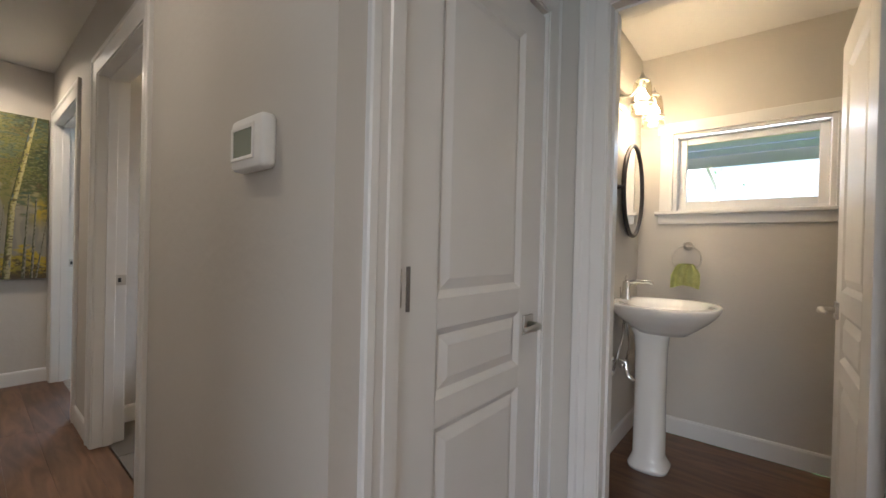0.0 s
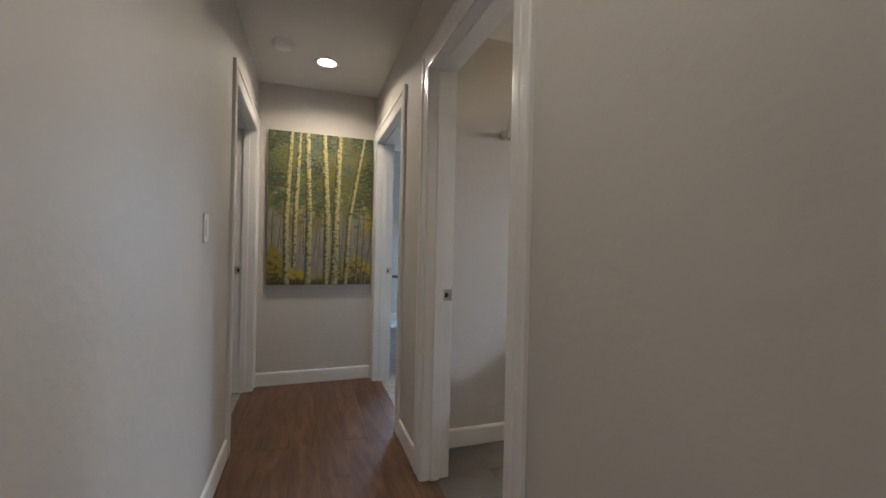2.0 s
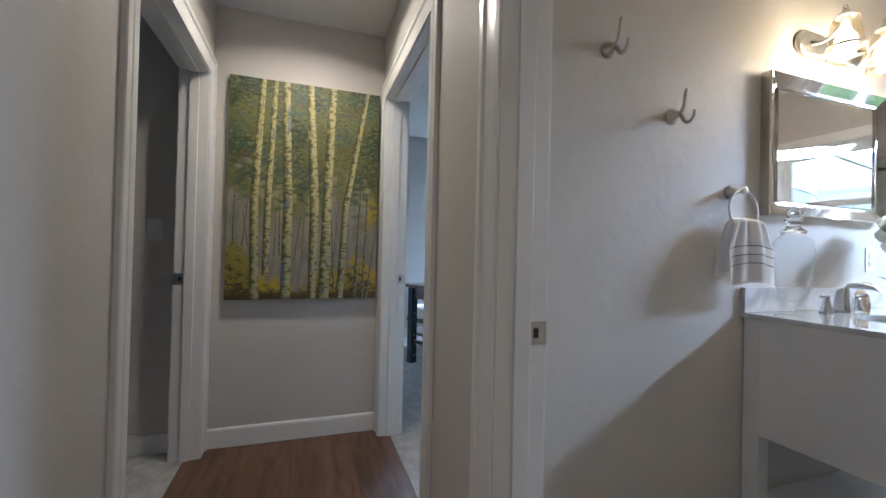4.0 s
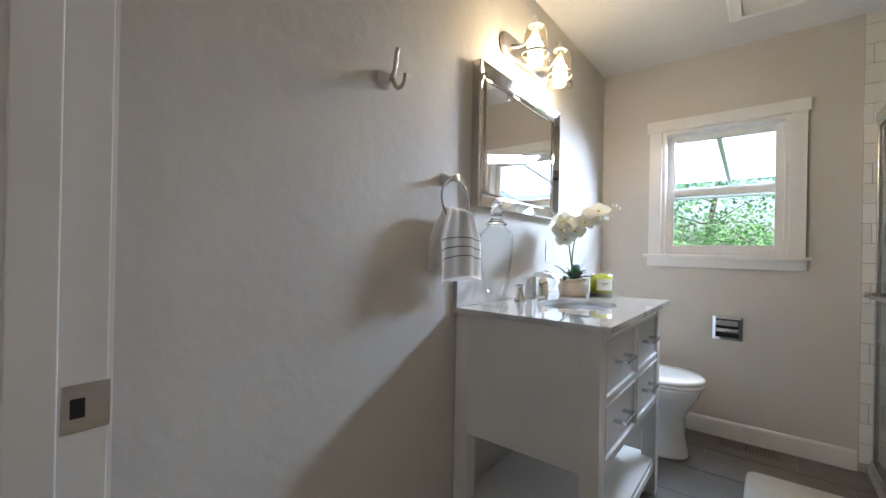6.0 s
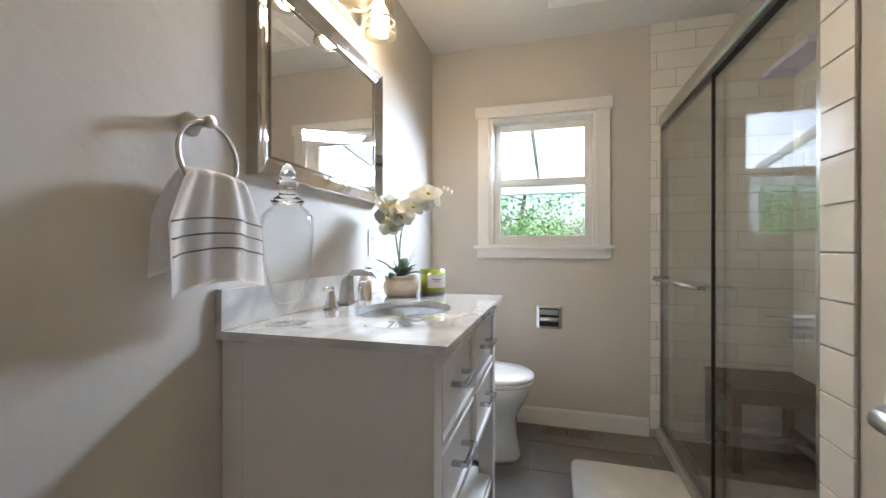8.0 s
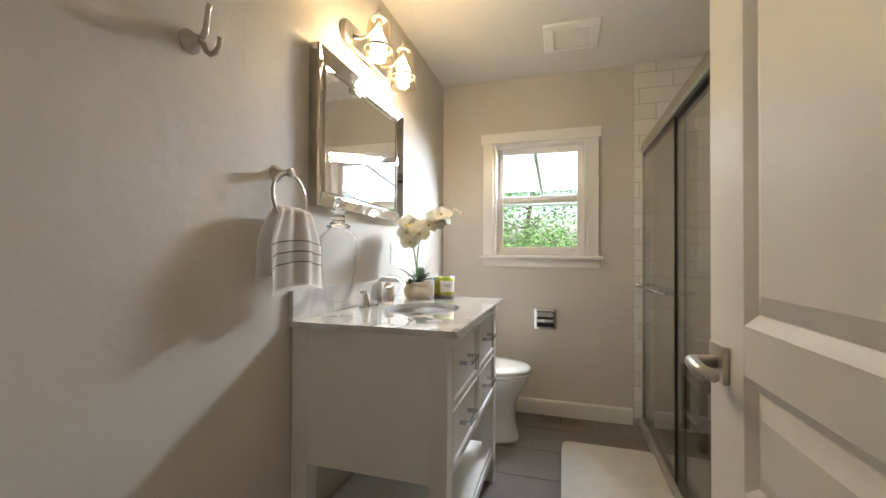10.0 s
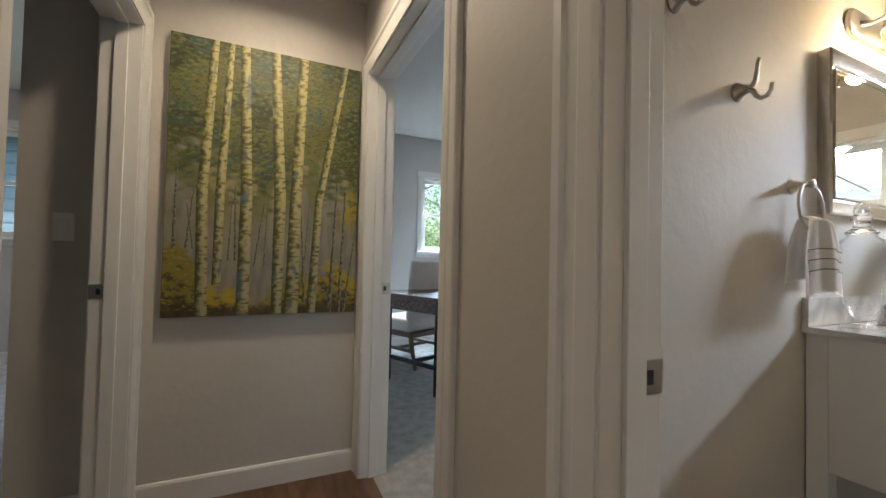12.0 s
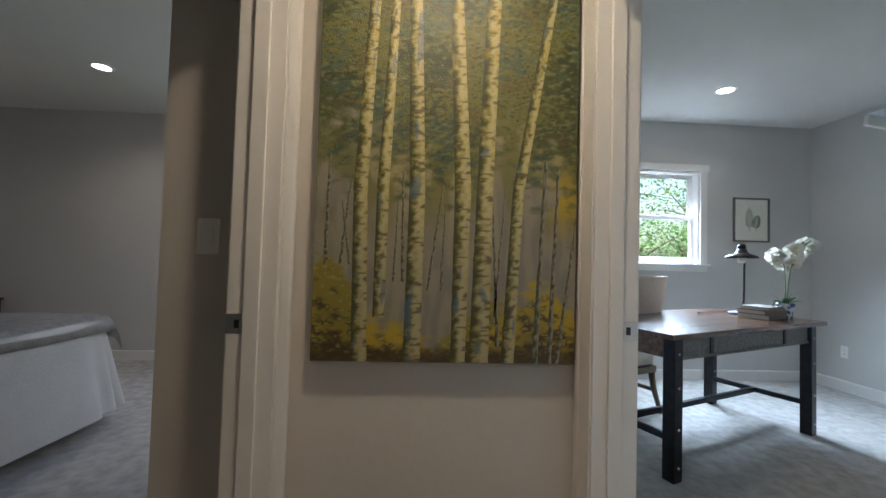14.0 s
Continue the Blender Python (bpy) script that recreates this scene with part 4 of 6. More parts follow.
def petal_mesh(name, length, width, curl):
    bm = bmesh.new()
    rows = []
    for i in range(6):
        t = i / 5
        ww = width * math.sin(math.pi * (0.12 + 0.80 * t)) ** 0.8 * (1.0 if t < 1 else 0.35)
        z = curl * (t * t - 0.3 * t)
        rows.append([bm.verts.new((length * t, k * ww / 2, z - 0.25 * abs(k) * ww * curl / max(length, 1e-6) + 0.002 * math.sin(7 * t + k))) for k in (-1, -0.5, 0, 0.5, 1)])
    for a, b in zip(rows, rows[1:]):
        for k in range(4):
            bm.faces.new((a[k], a[k + 1], b[k + 1], b[k]))
    bmesh.ops.solidify(bm, geom=list(bm.faces), thickness=0.0008)
    smooth(bm)
    me = bpy.data.meshes.new(name)
    bm.to_mesh(me)
    bm.free()
    return me


PETAL_ME = petal_mesh("petal", 0.052, 0.050, -0.012)
PETAL_ME.materials.append(PETAL)


def blade(length, width, lean, yaw, droop, n=9, thick=0.0015):
    """An arching leaf from the origin."""
    bm = bmesh.new()
    rows = []
    for i in range(n):
        t = i / (n - 1)
        r, z = length * t * math.cos(lean), length * t * math.sin(lean) - droop * t * t
        ww = width * (math.sin(math.pi * (0.10 + 0.88 * t)) ** 0.7)
        rows.append([bm.verts.new((r, k * ww / 2, z + abs(k) * ww * 0.18)) for k in (-1, 0, 1)])
    for a, b in zip(rows, rows[1:]):
        for k in range(2):
            bm.faces.new((a[k], a[k + 1], b[k + 1], b[k]))
    bmesh.ops.solidify(bm, geom=list(bm.faces), thickness=thick)
    moved(bm, pose(0, 0, 0, 0, 0, yaw))
    return smooth(bm)


def orchid(m, label, pot, seed, height=0.36, sway=0.12, yaw=0, flowers=9):
    o = thing("potted_orchid", m, label, "plant")
    rnd = random.Random(seed)
    if pot == "cream":
        part("pot", lathe([(0.0, 0), (0.058, 0), (0.066, 0.008), (0.075, 0.034), (0.074, 0.052), (0.067, 0.064), (0.064, 0.069), (0.068, 0.076), (0.069, 0.085), (0.063, 0.086), (0.060, 0.072), (0.0, 0.070)], 36), POT, o, "crackled cream ceramic pot")
        top = 0.07
    else:
        part("pot", lathe([(0.0, 0), (0.042, 0), (0.046, 0.01), (0.056, 0.10), (0.058, 0.11), (0.052, 0.11), (0.05, 0.09), (0.0, 0.088)], 32), BLUEPOT, o, "blue and white patterned porcelain pot")
        top = 0.09
    for k in range(7):
        part("leaf", moved(blade(rnd.uniform(0.12, 0.18), rnd.uniform(0.036, 0.052), radians(rnd.uniform(25, 60)), k * 51 + rnd.uniform(-15, 15), rnd.uniform(0.03, 0.08)), pose(0, 0, top)), LEAF, o)
    for k in range(6):
        part("grass_blade", moved(blade(rnd.uniform(0.10, 0.17), 0.006, radians(rnd.uniform(35, 70)), rnd.uniform(0, 360), rnd.uniform(0.0, 0.06)), pose(0, 0, top)), LEAF, o)
    ca, sa = math.cos(radians(yaw)), math.sin(radians(yaw))
    for s in range(2):
        k = 1 if s else 0.88
        off = (rnd.uniform(-0.012, 0.012), rnd.uniform(-0.012, 0.012))
        path = []
        for i in range(14):
            t = i / 13
            reach = sway * (1.0 if s else -0.35) * (t ** 2.4) - 0.02 * math.sin(math.pi * t)
            z = top - 0.02 + height * k * (t * 1.62 - 0.64 * t * t)
            path.append((off[0] + ca * reach, off[1] + sa * reach + s * 0.02 * t, z))
        stem = part("stem", tube(path, [0.0038 - 0.0016 * i / 13 for i in range(14)], 8), STEM, o)
        tip = Vector(path[-1])
        for b in range(3):
            p = tip + Vector((ca * 0.016 * (b + 1) * (1 if s else -0.5), sa * 0.016 * (b + 1), -0.004 * b * b + 0.012))
            part("bud", lathe([(0, -0.010), (0.006, -0.004), (0.0065 - 0.001 * b, 0.003), (0, 0.010)], 8, at=tuple(p)), PETAL, stem)
        count = flowers // 2 + (s and flowers % 2)
        for f in range(count):
            t = 0.60 + 0.40 * f / max(1, count - 1)
            i = min(12, int(t * 13))
            x, y, z = path[i]
            side = 1 if f % 2 else -1
            cx, cy, cz = x + side * -sa * 0.03 + rnd.uniform(-0.02, 0.02), y + side * ca * 0.03 + rnd.uniform(-0.02, 0.02), z - 0.012 + rnd.uniform(-0.012, 0.012)
            face = pose(cx, cy, cz) @ pose(0, 0, 0, rnd.uniform(55, 85), 0, rnd.uniform(-25, 60) + 40 * side + 55)
            bm = lathe([(0.0, 0.0), (0.006, 0.001), (0.008, 0.007), (0.003, 0.013), (0.0, 0.014)], 10)
            flower = part("flower", moved(bm, face), EYE_YELLOW, o, "white orchid flower with a yellow throat")
            for a, sc in ((90, 1.0), (10, 1.15), (170, 1.15), (215, 0.9), (325, 0.9)):
                pt = new("petal", PETAL_ME)
                pt.parent = flower
                pt.matrix_basis = face @ pose(0, 0, 0.004, 0, -10, a) @ Matrix.Scale(sc, 4)
    return o


orchid(pose(-2.81, 2.53, 0.900), "white orchid in a cream ceramic pot on the vanity counter", "cream", 3, 0.40, 0.16, 10, 18)

candle = thing("candle_jar", pose(-2.70, 2.625, 0.900), "lime green glass candle jar with a paper label", "candle")
part("jar", lathe([(0, 0), (0.0535, 0), (0.0555, 0.004), (0.0555, 0.108), (0.0525, 0.108), (0.0525, 0.090), (0, 0.090)], 32), CANDLE, candle)
part("foot", lathe([(0.0558, 0.002), (0.0563, 0.003), (0.0563, 0.017), (0.0558, 0.018)], 32), BOOK, candle)
lab = bmesh.new()
ring = []
for z in (0.032, 0.088):
    ring.append([lab.verts.new((0.0563 * math.cos(radians(a)), 0.0563 * math.sin(radians(a)), z)) for a in range(-95, 0, 8)])
for i in range(len(ring[0]) - 1):
    lab.faces.new((ring[0][i], ring[0][i + 1], ring[1][i + 1], ring[1][i]))
paper = part("label", lab, PAPER, candle, "white paper label with small dark print")
for z, a0, a1 in ((0.066, -75, -30), (0.058, -68, -38)):
    bm = bmesh.new()
    rr = [[bm.verts.new((0.0567 * math.cos(radians(a)), 0.0567 * math.sin(radians(a)), zz)) for a in range(a0, a1, 5)] for zz in (z, z + 0.003)]
    for i in range(len(rr[0]) - 1):
        bm.faces.new((rr[0][i], rr[0][i + 1], rr[1][i + 1], rr[1][i]))
    part("print_bar", bm, INK, paper)
part("wick", tube([(0, 0, 0.089), (0.001, 0, 0.099)], 0.001, 6), BLACK, candle)

soap = thing("soap_bottle", pose(-2.918, 2.415, 0.900), "small cream soap bottle with a pump behind the faucet", "soap bottle")
part("bottle", lathe([(0, 0), (0.024, 0), (0.026, 0.004), (0.026, 0.07), (0.018, 0.085), (0.010, 0.09), (0, 0.09)], 24), POT, soap)
part("pump", tube([(0, 0, 0.088), (0, 0, 0.115), (0.004, 0, 0.121), (0.028, 0, 0.118)], [0.007, 0.005, 0.006, 0.004], 10), STEEL, soap)


def vanity_mirror():
    y0, y1, z0, z1, fw = 1.845, 2.635, 1.295, 1.885, 0.062
    v = thing("wall_mirror", pose(BX, y0, z0), "rectangular wall mirror in a wide silver frame", "mirror")
    w, h = y1 - y0, z1 - z0
    part("backing", box(0.001, 0.020, 0.004, w - 0.004, 0.004, h - 0.004), DARKMETAL, v)
    prof = [(0, 0.018), (0.002, 0.024), (fw * 0.25, 0.027), (fw * 0.85, 0.040), (fw - 0.004, 0.042), (fw, 0.036), (fw, 0.0), (0, 0.0)]
    part("wide_frame", moved(frame_sweep(w - 2 * fw, h - 2 * fw, prof, closed=True), pose(0, fw, fw, 0, 0, 90)), MIRROR_FRAME, v)
    part("bead", moved(frame_sweep(w - 2 * fw - 0.008, h - 2 * fw - 0.008, [(0, 0.020), (0.002, 0.029), (0.006, 0.029), (0.008, 0.020)], closed=True), pose(0, fw + 0.004, fw + 0.004, 0, 0, 90)), MIRROR_FRAME, v)
    part("mirror_glass", box(0.0205, 0.0235, fw - 0.003, w - fw + 0.003, fw - 0.003, h - fw + 0.003), MIRROR, v, "clear mirror glass")


vanity_mirror()


def sconce(m, label, shades, watts):
    """A bar on the wall with glass shades on arms; local x leads out of the wall, y along it."""
    s = thing("vanity_light", m, label, "wall light")
    span = max(shades) + 0.085
    loop = lambda g, x: [(x, math.copysign(max(0, span - 0.055), c) * (abs(c) > 1e-6) + (0.055 - g) * c, (0.055 - g) * sn) for c, sn in ((math.cos(2 * math.pi * (i + 0.5) / 28), math.sin(2 * math.pi * (i + 0.5) / 28)) for i in range(28))]
    part("back_plate", loft([loop(0, 0.0), loop(0, 0.012), loop(0.008, 0.020), loop(0.014, 0.021)]), NICKEL, s)
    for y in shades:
        part("arm", tube([(0.018, y, 0.0), (0.05, y, -0.012), (0.085, y, -0.008), (0.115, y, 0.020), (0.130, y, 0.05)], [0.012, 0.008, 0.007, 0.007, 0.007], 10), NICKEL, s)
        cx = 0.135
        g = part("shade", lathe([(0.030, 0.055), (0.041, 0.048), (0.047, 0.030), (0.050, 0.0), (0.057, -0.085), (0.063, -0.125), (0.061, -0.125), (0.054, -0.085), (0.047, 0.0), (0.044, 0.028), (0.038, 0.045), (0.027, 0.053)], 32, at=(cx, y, 0)), SHADE, s, "clear seeded glass shade")
        part("shade_band", lathe([(0.0555, -0.062), (0.0590, -0.064), (0.0600, -0.074), (0.0570, -0.077)], 32, at=(cx, y, 0)), NICKEL, g)
        part("cap", lathe([(0.0, 0.085), (0.010, 0.085), (0.014, 0.072), (0.030, 0.062), (0.033, 0.052), (0.028, 0.050), (0.0, 0.052)], 24, at=(cx, y, 0)), NICKEL, s)
        part("loop", tube(arc((cx, y, 0.090), 0.013, -30, 210, 10, "yz"), 0.003, 8), NICKEL, s)
        part("socket", lathe([(0.0, 0.052), (0.016, 0.052), (0.016, 0.010), (0.0, 0.010)], 16, at=(cx, y, 0)), NICKEL, s)
        part("bulb", lathe([(0.0, 0.012), (0.013, 0.010), (0.016, -0.005), (0.032, -0.032), (0.035, -0.052), (0.026, -0.076), (0.0, -0.088)], 20, at=(cx, y, 0)), BULB, s, "lit warm bulb")
        p = m @ Vector((cx, y, -0.105))
        bulb_lamp("bulb_lamp", p, watts)
    return s


sconce(pose(BX, 2.262, 2.052), "brushed nickel two-light vanity fixture with clear glass shades", (-0.135, 0.135), BULB_BATH)


def drape(fn, nu, nv, thick):
    bm = bmesh.new()
    rows = [[bm.verts.new(fn(i / nu, j / nv)) for i in range(nu + 1)] for j in range(nv + 1)]
    for a, b in zip(rows, rows[1:]):
        for i in range(nu):
            bm.faces.new((a[i], a[i + 1], b[i + 1], b[i]))
    bmesh.ops.solidify(bm, geom=list(bm.faces), thickness=thick)
    return smooth(bm)


def towel_ring(m, label, towel_mat, length, width, stripes, towel_label):
    """Local x leads out of the wall, y along it."""
    r = thing("towel_ring", m, label, "towel ring")
    part("mount", moved(lathe([(0.0, 0), (0.027, 0), (0.027, 0.004), (0.020, 0.012), (0.011, 0.030), (0.010, 0.048), (0.014, 0.052), (0.014, 0.064), (0.0, 0.066)], 24), pose(0, 0, 0, 0, 90)), NICKEL, r)
    rr = 0.078
    part("ring", tube([(0.050 + 0.012 * (1 - math.cos(2 * math.pi * i / 36)) / 2, rr * math.sin(2 * math.pi * i / 36), -rr + rr * math.cos(2 * math.pi * i / 36)) for i in range(36)], 0.0048, 10, closed=True), NICKEL, r)
    t = thing("hand_towel", m, towel_label, "towel")
    zt = -2 * rr + 0.055

    def fold(front):
        def fn(u, v):
            k = min(1.0, v * 2.2 + 0.0)
            w = width * (0.52 + 0.48 * k ** 0.8)
            y = (u - 0.5) * w * (1 if front else 0.96)
            bow = 0.030 * (1 - (2 * u - 1) ** 2) * (1 - k) if v < 0.45 else 0
            wave = 0.012 * math.sin(u * 9 + 1.3 + 1.5 * v) * (0.4 + 0.6 * v) + 0.006 * math.sin(u * 21 + 2 * v)
            x = 0.062 + (0.016 + 0.020 * v + wave if front else -0.014 - 0.012 * v + 0.5 * wave)
            ease = min(1.0, v / 0.05)
            x = 0.060 + (x - 0.060) * math.sqrt(max(0.0, ease))
            z = zt - (length if front else length * 0.86) * v - 0.012 * math.cos(u * 5 + 0.6) * v - 0.010 * abs(2 * u - 1) ** 2 * (1 - v)
            return (x, y, z - bow * 0.2)
        return fn
    for front in (True, False):
        leaf_ = part("front_fold" if front else "back_fold", drape(fold(front), 40, 26, 0.005), towel_mat, t)
        if stripes and front:
            fn = fold(True)
            for s in stripes:
                def strip(u, v, s=s):
                    x, y, z = fn(0.005 + 0.99 * u, s + 0.014 * v)
                    return (x + 0.0032, y, z)
                part("woven_stripe", drape(strip, 40, 2, 0.0016), STRIPE, leaf_)
    return r


towel_ring(pose(BX, 1.674, 1.378), "brushed nickel towel ring on the bathroom wall", TOWEL, 0.262, 0.27, (0.44, 0.57, 0.70), "white terry hand towel with three grey-brown stripes")


def robe_hook(m):
    h = thing("robe_hook", m, "brushed nickel double robe hook on the bathroom wall", "hook", "robe hooks")
    part("mount", moved(lathe([(0.0, 0), (0.029, 0), (0.029, 0.005), (0.018, 0.018), (0.012, 0.034), (0.0, 0.036)], 24), pose(0, 0, 0, 0, 90)), NICKEL, h)
    part("upper_prong", tube([(0.026, 0, 0.0), (0.042, 0, 0.006), (0.051, 0, 0.020), (0.054, 0, 0.045), (0.057, 0, 0.070), (0.063, 0, 0.082)], [0.008, 0.0075, 0.007, 0.0065, 0.006, 0.0065], 10), NICKEL, h)
    part("lower_prong", tube([(0.030, 0, 0.0), (0.046, 0, -0.012), (0.054, 0, -0.030), (0.066, 0, -0.040), (0.081, 0, -0.038), (0.092, 0, -0.024), (0.095, 0, -0.004)], [0.008, 0.0075, 0.007, 0.0065, 0.0065, 0.006, 0.0065], 10), NICKEL, h)
    return h


hook = robe_hook(pose(BX, 1.068, 1.835))
copy_thing(hook, pose(BX, 1.365, 1.64))


def toilet():
    t = thing("toilet", pose(BX, 3.10, 0), "white ceramic toilet with its lid closed", "toilet")
    part("pedestal", loft([egg(0.33, 0, z, a, b, 32, 2.6) for z, a, b in ((0.0, 0.29, 0.115), (0.02, 0.292, 0.117), (0.12, 0.27, 0.105), (0.22, 0.27, 0.115), (0.28, 0.30, 0.145), (0.34, 0.335, 0.175), (0.385, 0.345, 0.185), (0.395, 0.340, 0.182))]), CERAMIC, t)
    part("seat", loft([egg(0.395, 0, z, a, b, 36, 2.3) for z, a, b in ((0.397, 0.292, 0.180), (0.402, 0.298, 0.186), (0.414, 0.298, 0.186), (0.417, 0.292, 0.181))]), CERAMIC, t)
    part("lid", loft([egg(0.395, 0, z, a, b, 36, 2.3) for z, a, b in ((0.420, 0.294, 0.182), (0.425, 0.298, 0.186), (0.438, 0.296, 0.184), (0.447, 0.280, 0.170), (0.449, 0.20, 0.11))]), CERAMIC, t)
    part("tank", box(0.012, 0.205, -0.20, 0.20, 0.40, 0.74, 0.025, seg=4), CERAMIC, t)
    part("tank_lid", box(0.006, 0.215, -0.21, 0.21, 0.742, 0.778, 0.012, seg=3), CERAMIC, t)
    part("flush_lever", tube([(0.205, 0.14, 0.68), (0.222, 0.14, 0.68), (0.226, 0.10, 0.675)], 0.006, 8), CHROME, t)


toilet()

holder = thing("paper_holder", pose(-2.222, BY, 0.672), "recessed chrome toilet paper holder in the wall", "paper holder")
part("surround", moved(frame_sweep(0.118, 0.112, [(0, 0.001), (0, 0.006), (0.016, 0.004), (0.016, 0)], closed=True), pose(-0.059, 0, -0.056)), CHROME, holder)
# Flat dark plate, its colour giving the shade inside a recess that isn't cut.
part("recess", box(-0.059, 0.059, -0.003, -0.001, -0.056, 0.056), DARKMETAL, holder)
part("roller", tube([(-0.056, -0.012, -0.012), (0.056, -0.012, -0.012)], 0.015, 14), CHROME, holder)
part("hood", box(-0.058, 0.058, -0.020, -0.002, 0.012, 0.050, 0.006), POLISHED, holder)

vent = thing("floor_register", pose(-2.268, 3.395, 0.0), "brown metal floor heating register with slots", "floor vent")
part("rim", moved(frame_sweep(0.264, 0.076, [(0, 0.001), (0, 0.005), (0.018, 0.004), (0.020, 0)], closed=True), pose(0.02, 0.012, 0, -90) @ Matrix.Scale(1, 4)), material("register_brown", (0.17, 0.115, 0.07), 0.45, 0.3, scale=20, vary=0.1), vent)
# Thin black sheet standing for the shade between the louvres; no duct is built.
part("duct", box(0.02, 0.284, 0.012, 0.088, 0.0006, 0.0012), BLACK, vent)
for k in range(22):
    if k != 11:
        part("louvre", box(0.026 + k * 0.0117, 0.031 + k * 0.0117, 0.014, 0.086, 0.0014, 0.005), vent.children[0].data.materials[0], vent)
part("bar", box(0.146, 0.158, 0.012, 0.088, 0.0012, 0.0055), vent.children[0].data.materials[0], vent)

fan = thing("exhaust_fan", pose(-2.21, 2.89, BATH_TOP), "square white ceiling exhaust fan grille", "ceiling vent")
part("housing", moved(frame_sweep(0.20, 0.20, [(0, 0.001), (0, 0.018), (0.05, 0.012), (0.058, 0.0)], closed=True), pose(0.05, 0.25, 0, 90)), PLASTIC, fan)
part("grille", box(0.05, 0.25, 0.05, 0.25, -0.008, 0.001), material("grille_tan", (0.42, 0.38, 0.32), 0.6, scale=20, vary=0.05), fan)
for k in range(12):
    part("slat", box(0.05, 0.25, 0.055 + k * 0.0165, 0.061 + k * 0.0165, -0.013, -0.008), PLASTIC, fan)

mat_ = thing("bath_mat", pose(-1.86, 2.70, 0.003), "thick cream bath mat on the tile floor", "bath mat")
bm = loft([egg(0, 0, z, a, b, 40, 14) for z, a, b in ((0.0, 0.245, 0.415), (0.008, 0.252, 0.422), (0.016, 0.250, 0.420), (0.020, 0.242, 0.412))])
part("mat_body", bm, RUG, mat_)


def shower():
    s = thing("shower_enclosure", pose(GX, 2.06, 0), "sliding glass shower doors in a brushed metal frame", "shower")
    ln = BY - 2.06
    part("header_rail", box(-0.026, 0.030, 0.0, ln, 1.795, 1.868, 0.016, seg=3), STEEL, s)
    # Solid black strip that draws the shade below the header rail.
    part("header_shadow_gap", box(-0.012, 0.016, 0.002, ln - 0.002, 1.782, 1.796), BLACK, s)
    part("wall_jamb", box(-0.020, 0.024, ln - 0.030, ln - 0.001, 0.075, 1.795, 0.004), STEEL, s)
    part("wall_jamb", box(-0.020, 0.024, 0.001, 0.030, 0.075, 1.795, 0.004), STEEL, s)
    part("bottom_track", box(-0.026, 0.030, 0.0, ln, 0.058, 0.080, 0.004), STEEL, s)
    part("curb", box(-0.035, 0.060, 0.0, ln, 0.0, 0.058, 0.003), mixed("curb_stone", (0.28, 0.26, 0.24), (0.36, 0.34, 0.31), 12, 0.3), s)
    split = 2.76 - 2.06
    p1 = part("sliding_panel", box(-0.010, -0.004, split - 0.01, ln - 0.03, 0.080, 1.785), SHOWER_GLASS, s, "clear tempered glass panel")
    part("edge_seal", box(-0.013, -0.002, split - 0.016, split - 0.008, 0.080, 1.785), BLACK, p1)
    p2 = part("fixed_panel", box(0.012, 0.018, 0.03, split + 0.04, 0.080, 1.785), SHOWER_GLASS, s, "clear tempered glass panel")
    part("edge_seal", box(0.011, 0.019, split + 0.04, split + 0.046, 0.080, 1.785), STEEL, p2)
    bar = part("towel_bar", tube([(-0.060, split + 0.07, 0.94), (-0.060, ln - 0.06, 0.925)], 0.009, 10), STEEL, p1, "round brushed metal bar handle")
    for yy in (split + 0.07, ln - 0.06):
        part("bar_post", tube([(-0.010, yy, 0.935), (-0.062, yy, 0.935)], 0.009, 8), STEEL, bar)


shower()


def bench():
    b = thing("shower_bench", pose(-1.385, 3.13, 0.045), "dark teak slatted shower bench", "bench")
    w, d, h = 0.40, 0.36, 0.40
    for x in (0.0, w - 0.04):
        for y in (0.0, d - 0.04):
            part("leg", box(x, x + 0.04, y, y + 0.04, 0, h - 0.022, 0.003), TEAK, b)
    for y in (0.004, d - 0.028):
        part("apron", box(0.04, w - 0.04, y, y + 0.022, h - 0.075, h - 0.022, 0.002), TEAK, b)
    for x in (0.004, w - 0.026):
        part("apron", box(x, x + 0.022, 0.04, d - 0.04, h - 0.075, h - 0.022, 0.002), TEAK, b)
        part("stretcher", box(x + 0.002, x + 0.020, 0.04, d - 0.04, 0.09, 0.125, 0.002), TEAK, b)
    part("stretcher", box(0.026, w - 0.026, d / 2 - 0.01, d / 2 + 0.01, 0.095, 0.12, 0.002), TEAK, b)
    n = 9
    for k in range(n):
        y = k * (d + 0.01) / n
        part("slat", box(-0.005, w + 0.005, y, y + 0.030, h - 0.022, h, 0.003), TEAK, b)


bench()
valve = thing("shower_valve", pose(-1.25, 2.06, 0.98), "chrome shower valve with a round plate", "shower valve")
part("escutcheon", moved(lathe([(0, 0), (0.075, 0), (0.073, 0.006), (0.03, 0.012), (0, 0.012)], 28), pose(0, 0, 0, -90)), CHROME, valve)
part("knob", moved(lathe([(0, 0.012), (0.024, 0.012), (0.026, 0.05), (0, 0.055)], 20), pose(0, 0, 0, -90)), CHROME, valve)
structure("floor_shower", box(-1.525, SX, 2.06, BY, 0.001, 0.045), PAN, "speckled stone shower floor")
soapdish = tagged(part("soap_shelf", box(-1.10, -0.99, BY - 0.075, BY - 0.010, 0.715, 0.735, 0.008), CERAMIC), "white ceramic soap shelf on the shower tile", "soap shelf")

